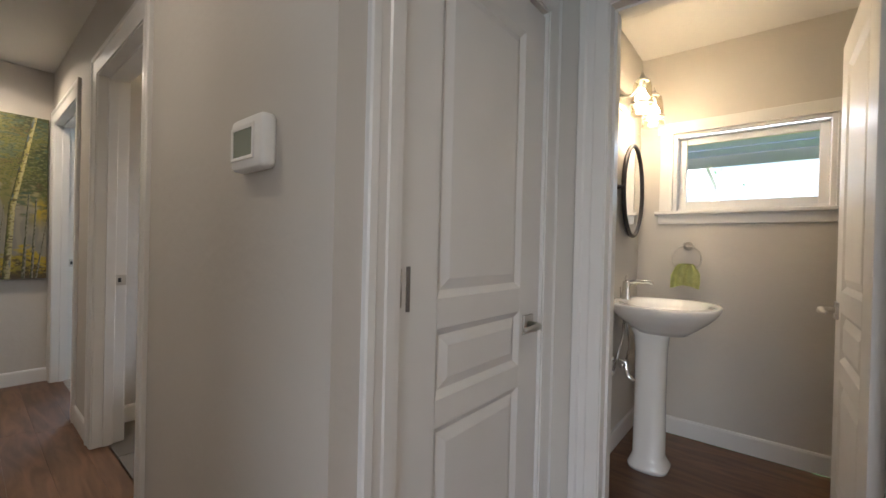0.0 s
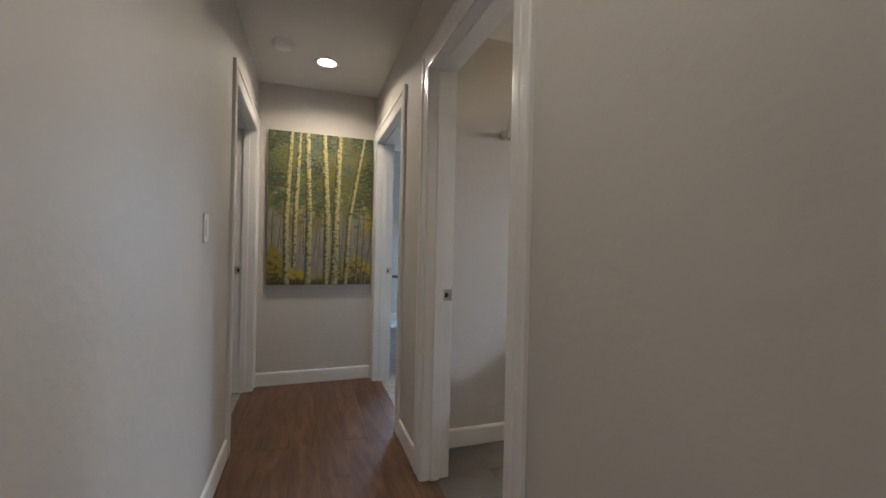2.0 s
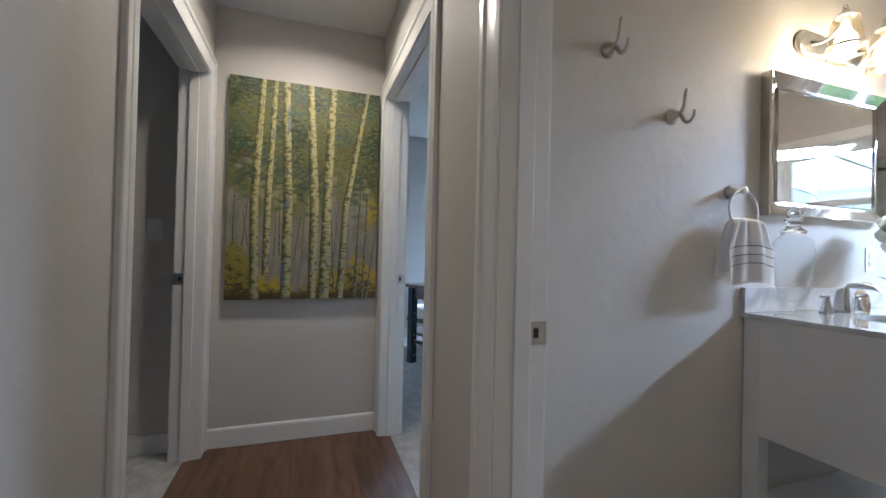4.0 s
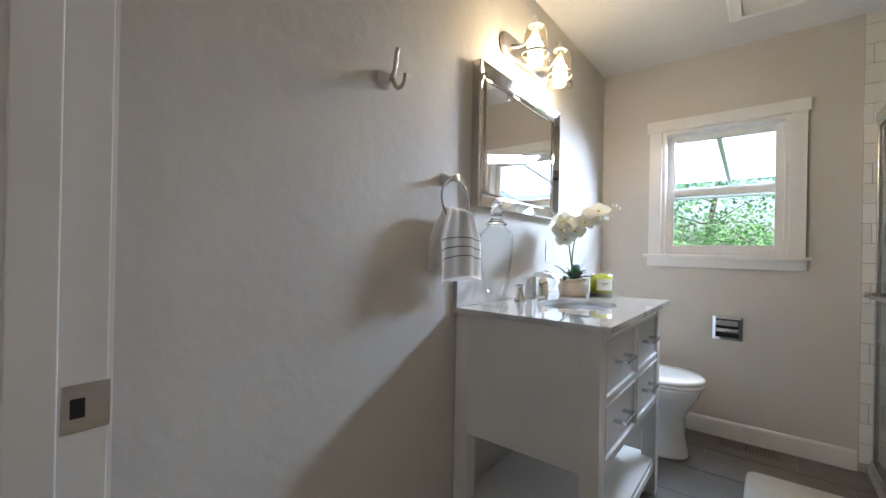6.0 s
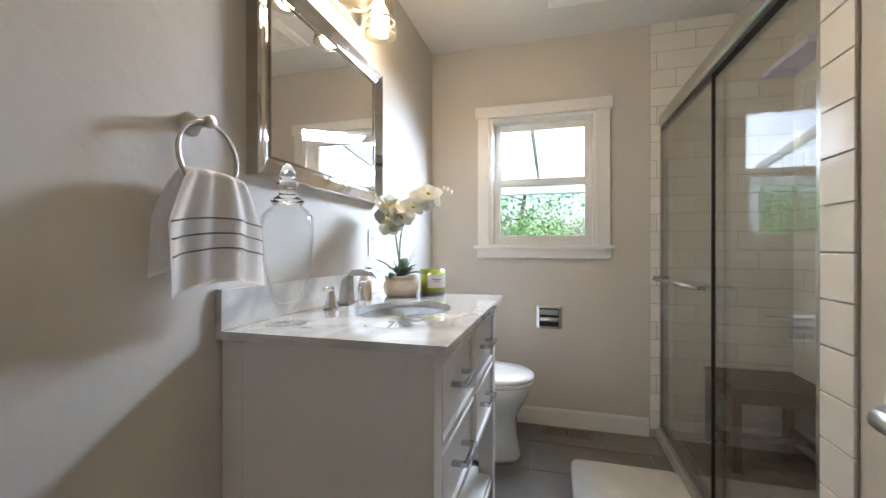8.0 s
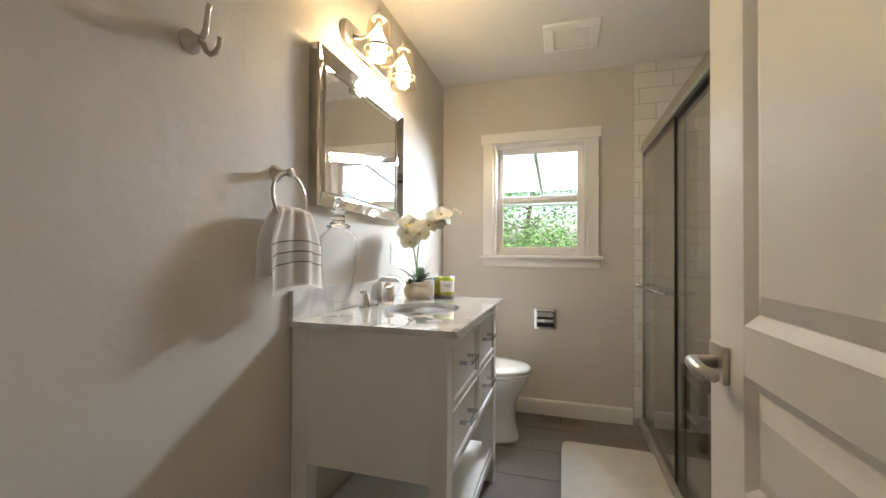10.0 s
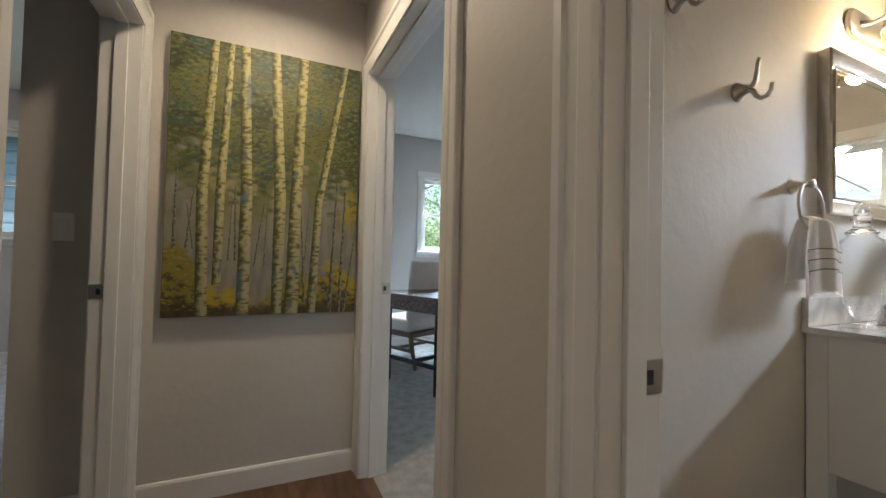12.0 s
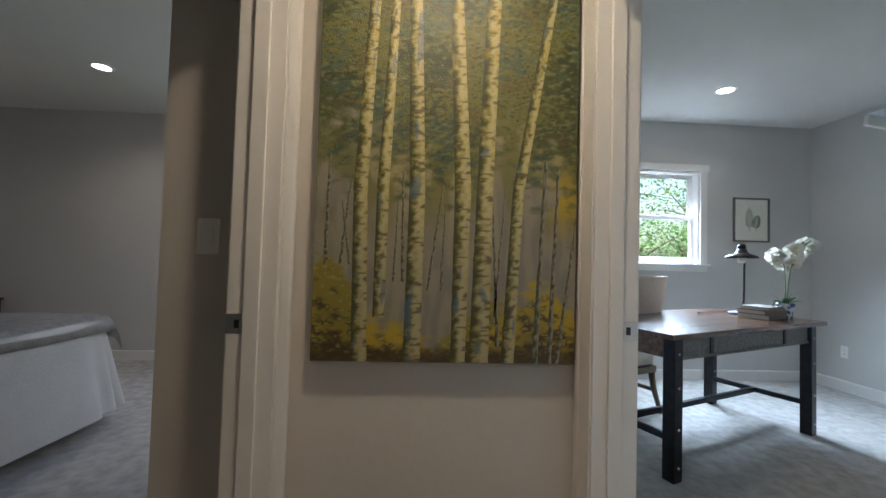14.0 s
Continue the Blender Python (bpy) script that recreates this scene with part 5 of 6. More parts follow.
# ---- powder room ----
def pedestal_sink():
    s = thing("pedestal_sink", pose(-0.57, 2.43, 0), "white ceramic pedestal sink", "sink")
    part("pedestal", loft([egg(0.20, 0, z, a, b, 32, 3.0, 0.15) for z, a, b in ((0.0, 0.105, 0.105), (0.02, 0.108, 0.108), (0.045, 0.092, 0.090), (0.07, 0.082, 0.080), (0.40, 0.080, 0.076), (0.62, 0.082, 0.078), (0.70, 0.090, 0.085), (0.735, 0.108, 0.10))]), CERAMIC, s)
    rim = [(0.725, 0.12, 0.115), (0.755, 0.155, 0.16), (0.795, 0.205, 0.23), (0.835, 0.243, 0.278), (0.868, 0.258, 0.296), (0.878, 0.254, 0.292), (0.880, 0.245, 0.283)]
    loops = [egg(0.258, 0, z, a, b, 48, 2.5, 0.0) for z, a, b in rim]
    loops += [egg(0.275, 0, z, a, b, 48, 2.2) for z, a, b in ((0.876, 0.185, 0.225), (0.84, 0.165, 0.20), (0.80, 0.12, 0.14), (0.79, 0.04, 0.04))]
    part("bowl", loft(loops), CERAMIC, s)
    f = thing("faucet", pose(-0.50, 2.43, 0.878), "brushed nickel single-hole faucet on the pedestal sink", "faucet")
    part("body", loft([egg(0, 0, z, a, b, 20, 4) for z, a, b in ((0, 0.026, 0.024), (0.004, 0.026, 0.024), (0.05, 0.020, 0.018), (0.10, 0.018, 0.016), (0.105, 0.015, 0.013))]), STEEL, f)
    part("spout", tube([(0.0, 0, 0.085), (0.04, 0, 0.105), (0.10, 0, 0.108), (0.135, 0, 0.100)], [0.012, 0.011, 0.010, 0.009], 10), STEEL, f)
    part("lever", tube([(0, 0, 0.10), (-0.004, 0, 0.118), (0.004, -0.004, 0.135)], [0.007, 0.006, 0.005], 8), STEEL, f)
    part("lift_rod", tube([(-0.03, 0.0, 0.0), (-0.032, 0, 0.07)], 0.003, 6), STEEL, f)
    p = thing("drain_trap", pose(-0.57, 2.36, 0), "chrome drain trap and supply valves below the sink", "plumbing")
    part("trap", tube([(0.18, 0.06, 0.70), (0.18, 0.04, 0.52)] + arc((0.14, 0.03, 0.49), 0.045, 10, -170, 9) + [(0.09, 0.03, 0.54), (0.0, 0.03, 0.545)], 0.016, 12), CHROME, p)
    part("wall_flange", moved(lathe([(0, 0), (0.036, 0), (0.034, 0.006), (0.018, 0.012), (0, 0.012)], 20), pose(0, 0.03, 0.545, 0, 90)), CHROME, p)
    for y in (-0.10, 0.12):
        v = part("supply_valve", tube([(0, y, 0.50), (0.05, y, 0.50), (0.062, y, 0.515)], [0.010, 0.012, 0.010], 10), CHROME, p)
        part("supply_hose", tube([(0.062, y, 0.515), (0.08, y, 0.60), (0.09, y * 0.5, 0.70), (0.07, 0.05, 0.80)], 0.006, 8), STEEL, v)
        part("valve_knob", tube([(0.05, y, 0.50), (0.05, y - 0.03, 0.50)], [0.014, 0.016], 10), CHROME, v)


pedestal_sink()
oval = thing("oval_mirror", pose(-0.57, 2.62, 1.51), "oval wall mirror in a dark bronze frame on pivots", "mirror")
el = lambda a, b, x: [(x, a * math.cos(2 * math.pi * i / 48), b * math.sin(2 * math.pi * i / 48)) for i in range(48)]
part("oval_frame", tube(el(0.20, 0.268, 0.045), 0.013, 10, closed=True), DARKMETAL, oval)
bm = loft([el(0.197, 0.265, 0.040), el(0.197, 0.265, 0.046)])
for fc in bm.faces:
    fc.smooth = False
bmesh.ops.recalc_face_normals(bm, faces=bm.faces)
part("mirror_glass", bm, MIRROR, oval, "clear mirror glass")
for y in (-0.215, 0.215):
    part("pivot", tube([(0.0, y, 0.0), (0.030, y, 0.0), (0.050, y * 0.97, 0.0)], [0.020, 0.009, 0.014], 12), DARKMETAL, oval)
sconce(pose(-0.57, 2.52, 2.015), "brushed nickel two-light vanity fixture with clear glass shades", (-0.135, 0.135), BULB_POWDER)
towel_ring(pose(-0.281, PW, 1.190, 0, 0, -90), "brushed nickel towel ring below the powder room window", GREENTOWEL, 0.15, 0.15, (), "lime green hand towel hanging from a ring")

# ---- office ----
def desk():
    u = math.degrees(math.atan2(1.57, -0.68))
    d = thing("writing_desk", pose(-5.05, 1.30, 0, 0, 0, u), "wooden writing desk with a plank top and dark iron legs", "desk")
    w, dp, h = 1.71, 0.80, 0.795
    for k in range(5):
        part("top_plank", box(0, w, k * dp / 5 + 0.001, (k + 1) * dp / 5 - 0.001, h - 0.030, h, 0.002), DESK_WOOD, d)
    x0, x1, y0, y1 = 0.10, w - 0.10, 0.06, dp - 0.06
    part("front_apron", box(x0, x1, y0, y0 + 0.022, h - 0.15, h - 0.031, 0.002), DESK_GREY, d, "weathered grey wood apron")
    part("back_apron", box(x0, x1, y1 - 0.022, y1, h - 0.15, h - 0.031, 0.002), DESK_GREY, d)
    part("side_apron", box(x0, x0 + 0.022, y0 + 0.022, y1 - 0.022, h - 0.15, h - 0.031, 0.002), DESK_WOOD, d)
    part("side_apron", box(x1 - 0.022, x1, y0 + 0.022, y1 - 0.022, h - 0.15, h - 0.031, 0.002), DESK_WOOD, d)
    part("apron_strip", box(x0, x1, y0 - 0.008, y0, h - 0.155, h - 0.138, 0.002), DESK_GREY, d)
    for x in (0.42, 1.24):
        part("apron_cleat", box(x, x + 0.03, y0 - 0.008, y0, h - 0.138, h - 0.033, 0.002), IRON, d)
    for x in (x0 - 0.03, x1 - 0.04):
        for y in (y0 - 0.025, y1 - 0.045):
            leg = part("leg", box(x, x + 0.07, y, y + 0.07, 0, h - 0.031, 0.004), IRON, d, "dark iron leg with pale bolts")
            for z in (0.08, 0.28, 0.50, 0.68):
                part("bolt", moved(lathe([(0.009, 0), (0.009, 0.004), (0.0, 0.006)], 10), pose(x + 0.035, y, z, 90)), STEEL, leg)
    part("end_stretcher", box(x0, x0 + 0.028, y0 + 0.03, y1 - 0.03, 0.20, 0.235, 0.003), IRON, d)
    part("end_stretcher", box(x1 - 0.028, x1, y0 + 0.03, y1 - 0.03, 0.20, 0.235, 0.003), IRON, d)
    part("long_stretcher", box(x0 + 0.02, x1 - 0.02, dp / 2 - 0.016, dp / 2 + 0.016, 0.20, 0.235, 0.003), IRON, d)
    return d


DESK = desk().matrix_basis
DT = 0.7955


def on_desk(x, y, z=DT, rz=0):
    return DESK @ pose(x, y, z, 0, 0, rz)


# Upholstery cloth darkened on the buttons, painting in the shade of the tufts.
TUFT_SHADE = material("tuft_shadow_cloth", (0.26, 0.22, 0.18), 0.95, scale=60, vary=0.1)


def office_chair():
    c = thing("tufted_chair", DESK @ pose(0.72, 1.02, 0.0, 0, 0, 180), "beige button-tufted wing chair with wooden legs", "chair")
    back = []
    for z, lean, wd, th in ((0.42, 0.0, 0.26, 0.07), (0.55, 0.01, 0.27, 0.085), (0.75, 0.035, 0.285, 0.09), (0.95, 0.07, 0.30, 0.08), (1.05, 0.085, 0.305, 0.065), (1.075, 0.088, 0.30, 0.035)):
        back.append([(wd * math.sin(a) / math.sin(1.25), 0.16 + lean + 0.13 * math.cos(a), z + 0.0) for a in [-1.25 + 2.5 * i / 16 for i in range(17)]] + [((wd - th * 0.5) * math.sin(a) / math.sin(1.25), 0.16 - th + lean + 0.13 * math.cos(a), z) for a in [1.25 - 2.5 * i / 16 for i in range(17)]])
    b = part("backrest", loft(back), UPHOLSTERY, c)
    for r, z in enumerate((0.62, 0.74, 0.86, 0.98)):
        for k in range(-2, 3 - r % 2):
            x = (k + 0.5 * (r % 2)) * 0.10
            a = math.asin(max(-0.9, min(0.9, x / 0.27)) * math.sin(1.25))
            part("button", moved(lathe([(0.0, 0.005), (0.010, 0.004), (0.016, 0.0)], 10), pose(x, 0.16 - 0.088 + 0.13 * math.cos(a) + (z - 0.42) * 0.13, z, 90)), TUFT_SHADE, b)
    part("seat_cushion", box(-0.27, 0.27, -0.30, 0.22, 0.36, 0.49, 0.035, seg=3), UPHOLSTERY, c)
    part("seat_frame", box(-0.255, 0.255, -0.285, 0.24, 0.31, 0.362, 0.004), CHAIR_WOOD, c)
    for x in (-0.23, 0.23):
        part("leg", tube([(x, -0.25, 0.32), (x, -0.25, 0.20), (x * 1.03, -0.262, 0.004)], [0.026, 0.022, 0.015], 8), CHAIR_WOOD, c)
        part("leg", tube([(x, 0.21, 0.32), (x, 0.235, 0.18), (x * 1.03, 0.29, 0.004)], [0.026, 0.022, 0.016], 8), CHAIR_WOOD, c)
        part("stretcher", box(x - 0.011, x + 0.011, -0.24, 0.23, 0.16, 0.19, 0.002), CHAIR_WOOD, c)
    part("stretcher", box(-0.22, 0.22, -0.02, 0.006, 0.162, 0.188, 0.002), CHAIR_WOOD, c)


office_chair()


def desk_lamp():
    l = thing("desk_lamp", on_desk(1.53, 0.46), "dark metal pharmacy desk lamp with a flat shade", "desk lamp")
    part("base", lathe([(0, 0), (0.085, 0), (0.085, 0.012), (0.03, 0.022), (0.012, 0.03), (0, 0.03)], 28), DARKMETAL, l)
    part("pole", tube([(0.0, 0, 0.026), (0.022, 0, 0.045), (0.040, 0, 0.10), (0.045, 0, 0.20), (0.045, 0, 0.36), (0.035, -0.01, 0.44), (0.0, -0.02, 0.475), (-0.06, -0.04, 0.49)], 0.008, 10), DARKMETAL, l)
    sh = part("shade", lathe([(0.018, 0.515), (0.030, 0.510), (0.040, 0.485), (0.055, 0.472), (0.105, 0.452), (0.110, 0.438), (0.102, 0.437), (0.050, 0.460), (0.018, 0.495)], 32, at=(-0.07, -0.04, 0.0)), DARKMETAL, l)
    part("shade_collar", lathe([(0.020, 0.508), (0.030, 0.520), (0.028, 0.535), (0.016, 0.548), (0.0, 0.550)], 20, at=(-0.07, -0.04, 0.0)), DARKMETAL, sh)
    part("glass_globe", lathe([(0, 0.395), (0.022, 0.400), (0.032, 0.422), (0.024, 0.450), (0.0, 0.455)], 20, at=(-0.07, -0.04, 0.0)), PAPER, l)
    part("cord", tube([(0.0, 0.08, 0.006), (-0.15, 0.12, 0.006), (-0.30, 0.10, 0.006), (-0.36, 0.12, 0.006)], 0.004, 6), BLACK, l)


desk_lamp()
for k, (w, dd, hh, rz, mt) in enumerate(((0.28, 0.20, 0.034, 4, BOOK), (0.27, 0.19, 0.028, -3, BOOK), (0.25, 0.18, 0.024, 6, BOOK))):
    z = DT + sum((0.034, 0.028, 0.024)[:k]) + 0.0006 * (k + 1)
    b = thing("book", on_desk(1.40, 0.26, z, rz), "thick grey-brown clothbound book lying in a stack", "book", "stacked books")
    part("cover", box(-w / 2, w / 2, -dd / 2, -dd / 2 + 0.003, 0, hh, 0.001), mt, b)
    part("cover_board", box(-w / 2, w / 2, -dd / 2, dd / 2, 0, 0.003), mt, b)
    part("cover_board", box(-w / 2, w / 2, -dd / 2, dd / 2, hh - 0.003, hh), mt, b)
    part("page_block", box(-w / 2 + 0.005, w / 2 - 0.005, -dd / 2 + 0.0035, dd / 2 - 0.005, 0.0035, hh - 0.0035), PAPER, b)
orchid(on_desk(1.60, 0.20), "white orchid in a blue and white pot on the desk", "blue", 9, 0.50, -0.24, 60, 22)

pic = thing("fern_print", pose(-7.03, 3.22, 1.435, 0, 0, 90), "botanical fern print in a thin grey frame", "picture")
part("frame", moved(frame_sweep(0.36, 0.43, [(0, 0.004), (0, 0.018), (0.015, 0.020), (0.015, 0)], closed=True), pose(0.015, 0, 0.015)), PICTURE_FRAME, pic)
sheet = part("mount", box(0.013, 0.377, -0.006, -0.002, 0.013, 0.447), PAPER, pic)
for cx, base, hgt, lean in ((0.175, 0.12, 0.25, 0.0), (0.245, 0.12, 0.17, 0.12)):
    part("frond_stem", tube([(cx + lean * t * hgt, -0.0075, base + hgt * t) for t in (0, 0.5, 1)], 0.0018, 6), LEAF, sheet)
    for k in range(9):
        for s in (-1, 1):
            t = 0.15 + 0.085 * k
            ln = 0.052 * math.sin(math.pi * (0.25 + 0.7 * t))
            bm = bmesh.new()
            x, z = cx + lean * t * hgt, base + hgt * t
            q = [(0, 0), (s * ln * 0.5, 0.003 + ln * 0.36), (s * ln, ln * 0.55), (s * ln * 0.55, -0.003 + ln * 0.24)]
            bm.faces.new([bm.verts.new((x + a, -0.0066, z + b)) for a, b in q])
            part("leaflet", bm, mixed("fern_green", (0.03, 0.07, 0.02), (0.06, 0.11, 0.035), 30, 0.8) if k == 0 and s == -1 and cx < 0.2 else bpy.data.materials["fern_green"], sheet)

# ---- bedroom ----
def bed():
    b = thing("bed", pose(-3.86, -2.10, 0, 0, 0, 90) @ pose(-1.5, 0, 0), "bed with a white bedspread hanging nearly to the floor", "bed")
    w, ln, h = 1.50, 2.03, 0.71
    for x in (0.1, w - 0.1):
        for y in (0.1, ln - 0.14):
            part("leg", box(x - 0.03, x + 0.03, y - 0.03, y + 0.03, 0.004, 0.15, 0.003), CHAIR_WOOD, b)
    part("base", box(0.04, w - 0.04, 0.04, ln - 0.04, 0.15, 0.36, 0.01), LINEN, b)
    part("mattress", box(0.02, w - 0.02, 0.02, ln - 0.02, 0.365, h - 0.035, 0.05, seg=3), LINEN, b)
    loops = []
    cx, cy = w / 2, ln / 2
    n = 120
    for t in (0.02, 0.3, 0.6, 0.85, 0.95, 1.0, 1.02, 1.035, 1.05, 1.07, 1.09, 1.11):
        down = max(0.0, (t - 1.0) / 0.11)
        pts = []
        for i, (x, y, _) in enumerate(egg(0, 0, 0, 1, 1, n, 12)):
            f = 0.022 * down * math.sin(i * 0.9) + 0.014 * down * math.sin(i * 0.37 + 1)
            s = min(t, 1.0 + 0.03 * down)
            z = h - (0.02 * max(0, (min(t, 1.0) - 0.85) / 0.15) ** 2 if t <= 1 else 0.02) - down * (h - 0.12) + 0.004 * math.sin(x * 9 + y * 7) * (t < 1)
            pts.append((cx + x * (w / 2 * s + 0.02 + f + 0.05 * down), cy + y * (ln / 2 * s + 0.02 + f + 0.05 * down), z))
        loops.append(pts)
    part("bedspread", loft(loops, cap=False), LINEN, b, "white bedspread")
    t = thing("throw_blanket", pose(-3.86, -2.10, 0, 0, 0, 90) @ pose(-1.5, 0, 0), "pale grey quilt spread over the foot of the bed", "blanket")
    part("cloth", drape(lambda u, v: (-0.045 + (w + 0.09) * u, ln - 1.45 + 1.50 * v, h + 0.012 + 0.004 * math.sin(u * 17 + v * 9) - 0.10 * max(0, (abs(2 * u - 1) - 0.90) / 0.10) ** 2 - 0.16 * max(0, (v - 0.955) / 0.045) ** 2), 60, 50, 0.008), THROW, t)
    nt = thing("nightstand", pose(-7.42, -4.72, 0), "dark wooden nightstand beside the bed", "nightstand")
    part("body", box(0, 0.12, 0, 0.4, 0.1, 0.62, 0.004), TEAK, nt)
    for x in (0.02, 0.08):
        for y in (0.03, 0.35):
            part("leg", box(x, x + 0.03, y, y + 0.03, 0.004, 0.1), TEAK, nt)
    part("top", box(-0.01, 0.13, -0.01, 0.41, 0.62, 0.645, 0.004), TEAK, nt)


bed()


# ---- outside ----
GRASS = mixed("lawn", (0.035, 0.07, 0.02), (0.08, 0.13, 0.04), 3, 0.9, bump=0.6, bump_scale=60)
BARK = mixed("bark", (0.05, 0.04, 0.03), (0.13, 0.11, 0.09), 8, 0.9, stretch=(6, 6, 1), bump=0.8, bump_scale=20)


def leaf_paint(name, low, high):
    m = bpy.data.materials.new(name)
    m.use_nodes = True
    n, l = m.node_tree.nodes, m.node_tree.links
    p = n["Principled BSDF"]
    p.inputs["Roughness"].default_value = 0.6
    g, r = n.new("ShaderNodeNewGeometry"), n.new("ShaderNodeValToRGB")
    r.color_ramp.elements[0].color, r.color_ramp.elements[1].color = (*low, 1), (*high, 1)
    l.new(g.outputs["Random Per Island"], r.inputs["Fac"])
    l.new(r.outputs["Color"], p.inputs["Base Color"])
    tr, mix = n.new("ShaderNodeBsdfTranslucent"), n.new("ShaderNodeMixShader")
    l.new(r.outputs["Color"], tr.inputs["Color"])
    mix.inputs["Fac"].default_value = 0.4
    l.new(p.outputs[0], mix.inputs[1])
    l.new(tr.outputs[0], mix.inputs[2])
    l.new(mix.outputs[0], n["Material Output"].inputs["Surface"])
    return m


FOLIAGE = leaf_paint("maple_leaves", (0.08, 0.18, 0.05), (0.23, 0.40, 0.14))


def tree(place, height, seed, spread=1.6, leaves=4200, size=0.075):
    t = thing("tree", pose(*place), "leafy green garden tree beyond the window", "tree", "garden trees")
    rnd = random.Random(seed)
    path = [(0, 0, -0.05)]
    for i in range(1, 8):
        k = i / 7
        path.append((rnd.uniform(-0.10, 0.10) * k * height / 3, rnd.uniform(-0.10, 0.10) * k * height / 3, height * 0.75 * k))
    part("trunk", tube(path, [0.11 * (1 - 0.75 * i / 7) for i in range(8)], 10), BARK, t)
    tips = []
    for b in range(12):
        base = Vector(path[1 + b % 6])
        a = b * 2.4 + rnd.uniform(-0.4, 0.4)
        ln = spread * rnd.uniform(0.5, 1.0)
        end = base + Vector((math.cos(a) * ln, math.sin(a) * ln, rnd.uniform(-0.1, 0.75) * ln))
        mid = base.lerp(end, 0.5) + Vector((0, 0, rnd.uniform(0.0, 0.15)))
        part("limb", tube([base, mid, end], [0.022, 0.013, 0.005], 7), BARK, t)
        tips += [mid, end, mid.lerp(end, 0.6)]
    tips += [Vector(path[-1]) + Vector((0, 0, 0.2))]
    bm = bmesh.new()
    for _ in range(leaves):
        c = rnd.choice(tips)
        p = c + Vector((rnd.gauss(0, 0.30), rnd.gauss(0, 0.30), rnd.gauss(0, 0.24)))
        e = Euler((rnd.uniform(-0.9, 0.9), rnd.uniform(-0.9, 0.9), rnd.uniform(0, 6.3))).to_matrix()
        s = size * rnd.uniform(0.6, 1.3)
        bm.faces.new([bm.verts.new(p + e @ Vector(q) * s) for q in ((-0.5, 0, 0), (0, -0.32, 0.06), (0.6, 0, 0), (0, 0.32, 0.06))])
    tagged(part("crown", bm, FOLIAGE, t), kind="stuff")
    return t


structure("ground", box(-400, 400, -400, 400, -0.5, -0.35), GRASS, "lawn round the house")
for k, (x, y, h, sp) in enumerate(((-10.6, 2.9, 4.4, 1.7), (-11.8, 4.6, 5.0, 2.0), (-12.6, 6.6, 5.2, 2.0), (-10.2, 5.6, 3.4, 1.6), (-13.2, 3.4, 5.5, 2.2), (-14.0, 8.6, 6.0, 2.6),
                                   (-3.9, 9.6, 4.4, 1.8), (-3.0, 11.4, 5.0, 2.0), (-5.6, 10.6, 5.0, 2.2), (-7.6, 12.2, 5.5, 2.5))):
    tree((x, y, -0.35), h, 20 + k, sp, 2800 if k < 6 else 4200, 0.075 if k < 6 else 0.09)
for k, (x, y, h, sp) in enumerate(((-9.4, 2.0, 2.3, 1.1), (-9.7, 3.7, 2.5, 1.2), (-10.4, 5.0, 2.6, 1.2), (-1.7, 9.2, 2.5, 1.2), (-5.0, 8.9, 2.6, 1.2), (-6.9, 9.4, 2.8, 1.3), (0.6, 9.6, 2.5, 1.2))):
    tree((x, y, -0.35), h, 60 + k, sp, 3000 if k < 3 else 3600, 0.06)

ROOF_SHEET = bpy.data.materials.new("white_roof_sheet")
ROOF_SHEET.use_nodes = True
rn, rl = ROOF_SHEET.node_tree.nodes, ROOF_SHEET.node_tree.links
rp, rt, rm = rn["Principled BSDF"], rn.new("ShaderNodeBsdfTranslucent"), rn.new("ShaderNodeMixShader")
rp.inputs["Base Color"].default_value, rp.inputs["Roughness"].default_value = (0.85, 0.88, 0.90, 1), 0.4
rt.inputs["Color"].default_value, rm.inputs["Fac"].default_value = (0.90, 0.94, 0.97, 1), 0.85
rl.new(rp.outputs[0], rm.inputs[1])
rl.new(rt.outputs[0], rm.inputs[2])
rl.new(rm.outputs[0], rn["Material Output"].inputs["Surface"])
patio = thing("patio_cover", pose(0, 0, 0), "white patio cover with translucent sheets on rafters", "patio cover")
for k in range(7):
    x = -6.2 + k * 0.95
    bm = box(x - 0.02, x + 0.02, 3.72, 6.75, -0.02, 0.07, 0.003)
    bmesh.ops.transform(bm, matrix=Matrix.Translation((0, 3.7, 2.42)) @ Matrix.Rotation(radians(-7), 4, "X") @ Matrix.Translation((0, -3.7, 0)), verts=bm.verts)
    part("rafter", bm, TRIM, patio)
    if k < 6:
        bm = box(x + 0.01, x + 0.94, 3.72, 6.9, 0.072, 0.078)
        bmesh.ops.transform(bm, matrix=Matrix.Translation((0, 3.7, 2.42)) @ Matrix.Rotation(radians(-7), 4, "X") @ Matrix.Translation((0, -3.7, 0)), verts=bm.verts)
        part("roof_sheet", bm, ROOF_SHEET, patio)
part("front_beam", box(-6.3, -0.45, 6.68, 6.78, 1.86, 2.0, 0.004), TRIM, patio)
for x in (-6.1, -3.3, -0.55):
    part("post", box(x - 0.05, x + 0.05, 6.68, 6.78, -0.35, 1.86, 0.004), TRIM, patio)

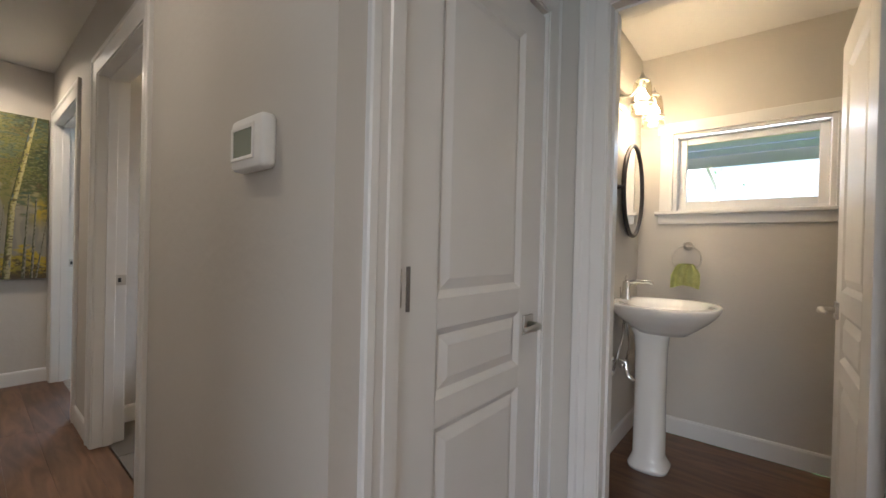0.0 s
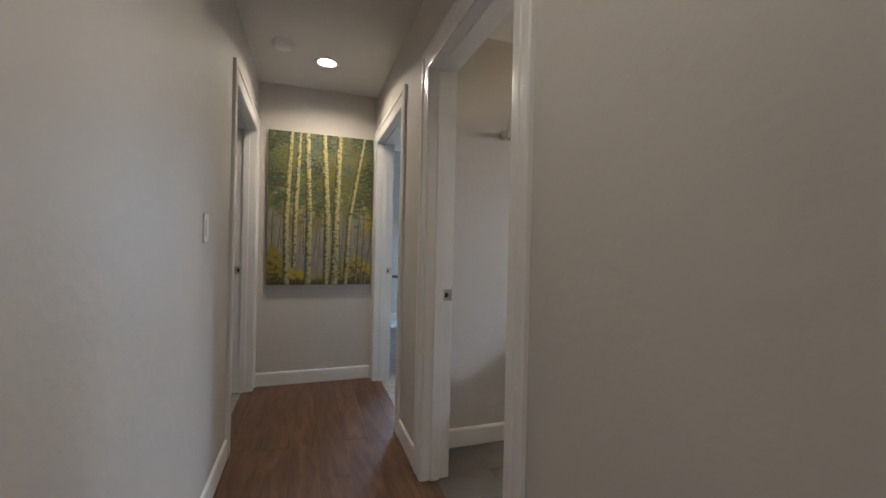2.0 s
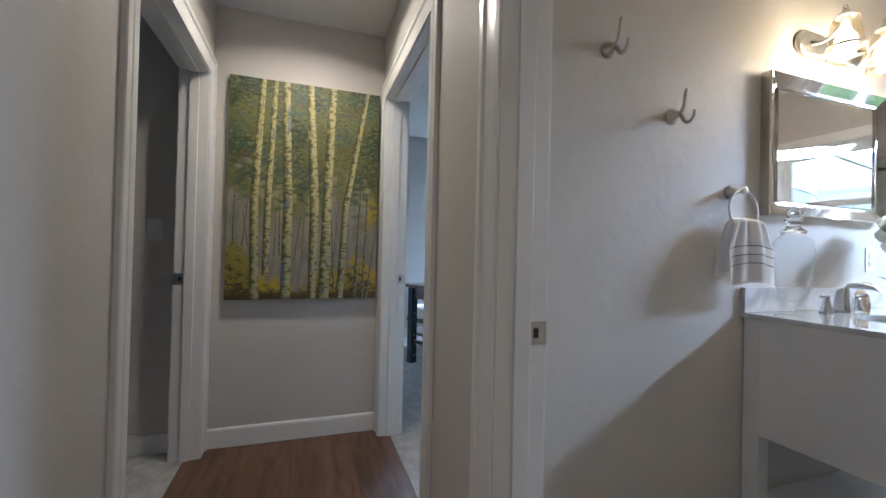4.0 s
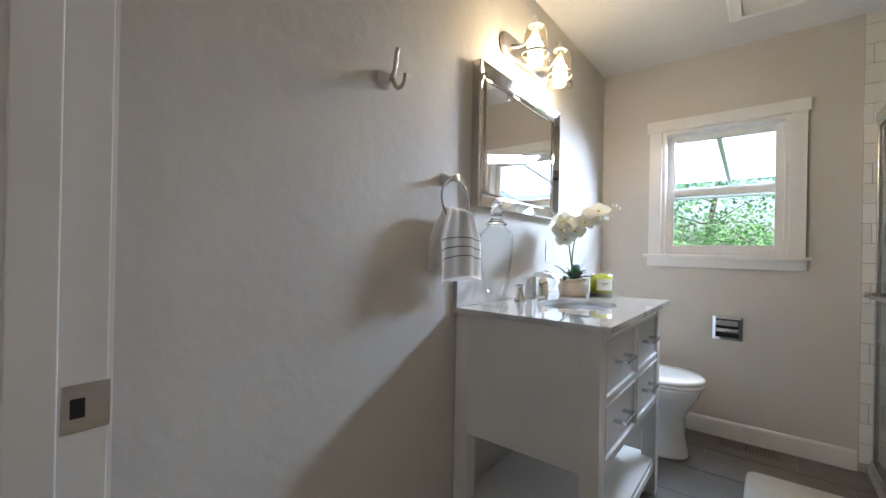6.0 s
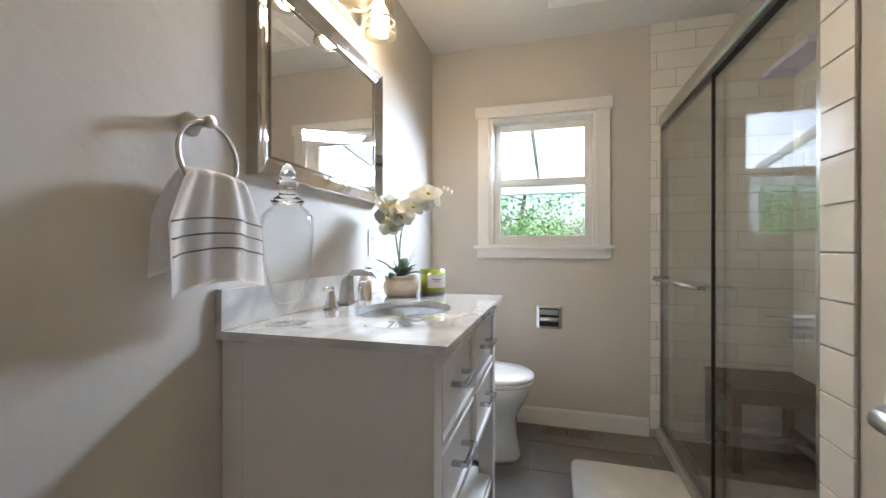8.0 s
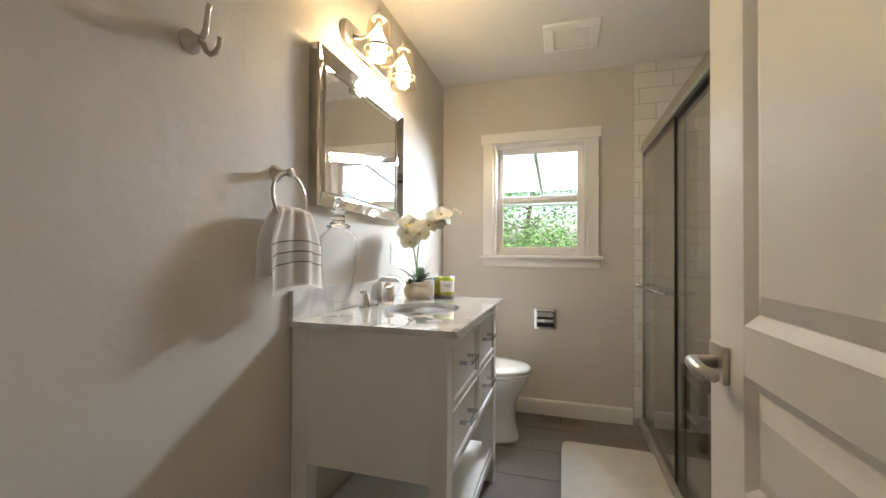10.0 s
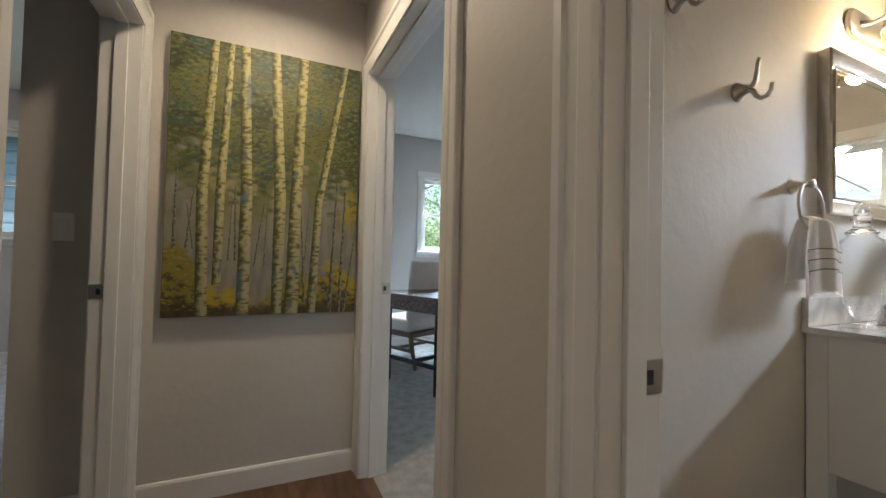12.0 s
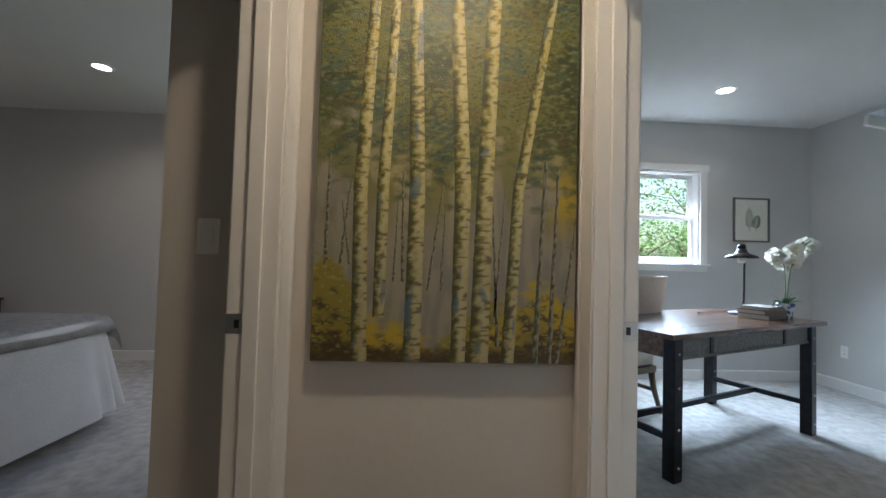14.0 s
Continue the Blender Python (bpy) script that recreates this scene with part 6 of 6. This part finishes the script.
SOFFIT = mixed("blue_grey_soffit", (0.60, 0.63, 0.95), (0.68, 0.70, 0.98), 4, 0.6)
porch = thing("porch_roof", pose(0, 0, 0), "blue-grey boarded porch roof outside the powder room", "porch roof")
for k in range(8):
    part("soffit_board", box(-1.1, 2.2, 3.12 + k * 0.16, 3.272 + k * 0.16, 2.02 + 0.004 * (k % 2), 2.05, 0.002), SOFFIT, porch)
part("fascia", box(-1.1, 2.2, 4.40, 4.44, 1.93, 2.06, 0.003), TRIM, porch)
part("porch_light", lathe([(0, -0.03), (0.07, -0.025), (0.08, 0.0), (0.0, 0.0)], 24, at=(0.1, 3.55, 2.02)), PLASTIC, porch)
part("porch_post", box(0.80, 1.02, 4.22, 4.40, -0.35, 1.93, 0.004), DARKMETAL, porch)

siding = thing("neighbour_house", pose(-10.6, -6.5, -0.35), "neighbouring house wall in blue-grey lap siding", "house")
SIDE = mixed("blue_lap_siding", (0.10, 0.17, 0.22), (0.15, 0.23, 0.28), 3, 0.6, stretch=(1, 0.3, 6), rand=0.05)
part("wall", box(-0.2, 0.0, 0, 6.6, 0, 3.2), SIDE, siding)
lap = bmesh.new()
box(0, 0.018, 0, 6.6, 0, 0.172, 0.004, lap)
lap_me = part("siding_board", lap, SIDE, siding)
for k in range(1, 17):
    o = new("siding_board", lap_me.data)
    o.parent = siding
    o.matrix_basis = pose(0, 0, 0.185 * k, 0, 0, 0)
part("roof", box(-1.5, 0.5, -0.4, 7.0, 3.2, 3.4, 0.02), DARKMETAL, siding)

# ---- floor boards, floor tiles, wall tiles ----
floor = bpy.data.objects["floor_hall"]
rnd = random.Random(11)
lengths = {}
for row in range(23):
    y0 = -0.555 + row * 0.15
    x = -4.36 - rnd.uniform(0, 0.12) if row < 8 else -0.62 if row < 15 else -0.66
    far = 0.9 if row < 8 else 2.2 if row < 15 else 0.5
    while x < far:
        ln = rnd.choice((1.2, 1.5, 1.8)) if row < 15 else 1.5
        if x + ln > 2.95:
            ln = 1.2
        if ln not in lengths:
            bm = box(0.0003, ln - 0.0003, 0.0003, 0.1497, -0.010, 0.0, 0.0007, seg=1)
            me = bpy.data.meshes.new("floor_board")
            bm.to_mesh(me)
            bm.free()
            me.materials.append(PLANK)
            lengths[ln] = me
        if x + ln < 2.99:
            o = new("floor_board", lengths[ln])
            o.parent = floor
            o.matrix_basis = pose(x, y0, 0.0)
        x += ln

bath = bpy.data.objects["floor_bath"]
bm = box(0.0025, 0.5975, 0.0025, 0.2975, 0, 0.003, 0.0012, seg=1)
me = bpy.data.meshes.new("floor_tile")
bm.to_mesh(me)
bm.free()
me.materials.append(TILE_PIECE)
for r in range(11):
    for c in range(4):
        x, y = -3.10 + c * 0.6 - 0.2 * (r % 3), R + 0.068 + r * 0.3
        if x < -1.62 and y < 3.4:
            o = new("floor_tile", me)
            o.parent = bath
            o.matrix_basis = pose(x, y, 0.0)

tile_me = {}


def wall_tile(w, h=0.1):
    key = (round(w, 3), h)
    if key not in tile_me:
        b = box(0.0018, w - 0.0018, -0.006, 0, 0.0018, h + 0.0022, 0.0016, seg=2)
        m = bpy.data.meshes.new("wall_tile")
        b.to_mesh(m)
        b.free()
        m.materials.append(SUBWAY)
        tile_me[key] = m
    return tile_me[key]


def tile_wall(owner, m, length, rows, shift=0.0, z0=0.05):
    ob = bpy.data.objects[owner]
    for r in range(rows):
        x = -((r * 0.1 + shift) % 0.3)
        while x < length - 0.005:
            a, b = max(0.0, x), min(length, x + 0.305)
            if b - a > 0.012:
                o = new("wall_tile", wall_tile(b - a))
                o.parent = ob
                o.matrix_basis = m @ pose(a, 0, z0 + r * 0.104)
            x += 0.305


backing = material("tile_grout", (0.40, 0.39, 0.37), 0.9, scale=30, vary=0.05)
structure("tile_bed", box(-1.655, SX, BY - 0.004, BY - 0.0005, 0.0, BATH_TOP), backing, "grout bed of the shower tile")
structure("tile_bed", box(SX - 0.004, SX - 0.0005, 2.06, BY, 0.0, BATH_TOP), backing, "grout bed of the shower tile")
structure("tile_bed", box(-1.604, -1.6005, 1.954, 2.06, 0.0, BATH_TOP), backing, "grout bed of the shower tile")
structure("tile_bed", box(-1.60, SX, 2.0605, 2.064, 0.0, BATH_TOP), backing, "grout bed of the shower tile")
tile_wall("wall_bath_window", pose(-1.655, BY - 0.004, 0), 0.705, 23, 0.07)
tile_wall("wall_shower_side", pose(SX - 0.004, BY, 0, 0, 0, -90), 1.46, 23, 0.0)
for r in range(23):
    o = new("wall_tile", wall_tile(0.112))
    o.parent = bpy.data.objects["wall_bath_right"]
    o.matrix_basis = pose(-1.604, 2.066, 0.05 + r * 0.104, 0, 0, -90)
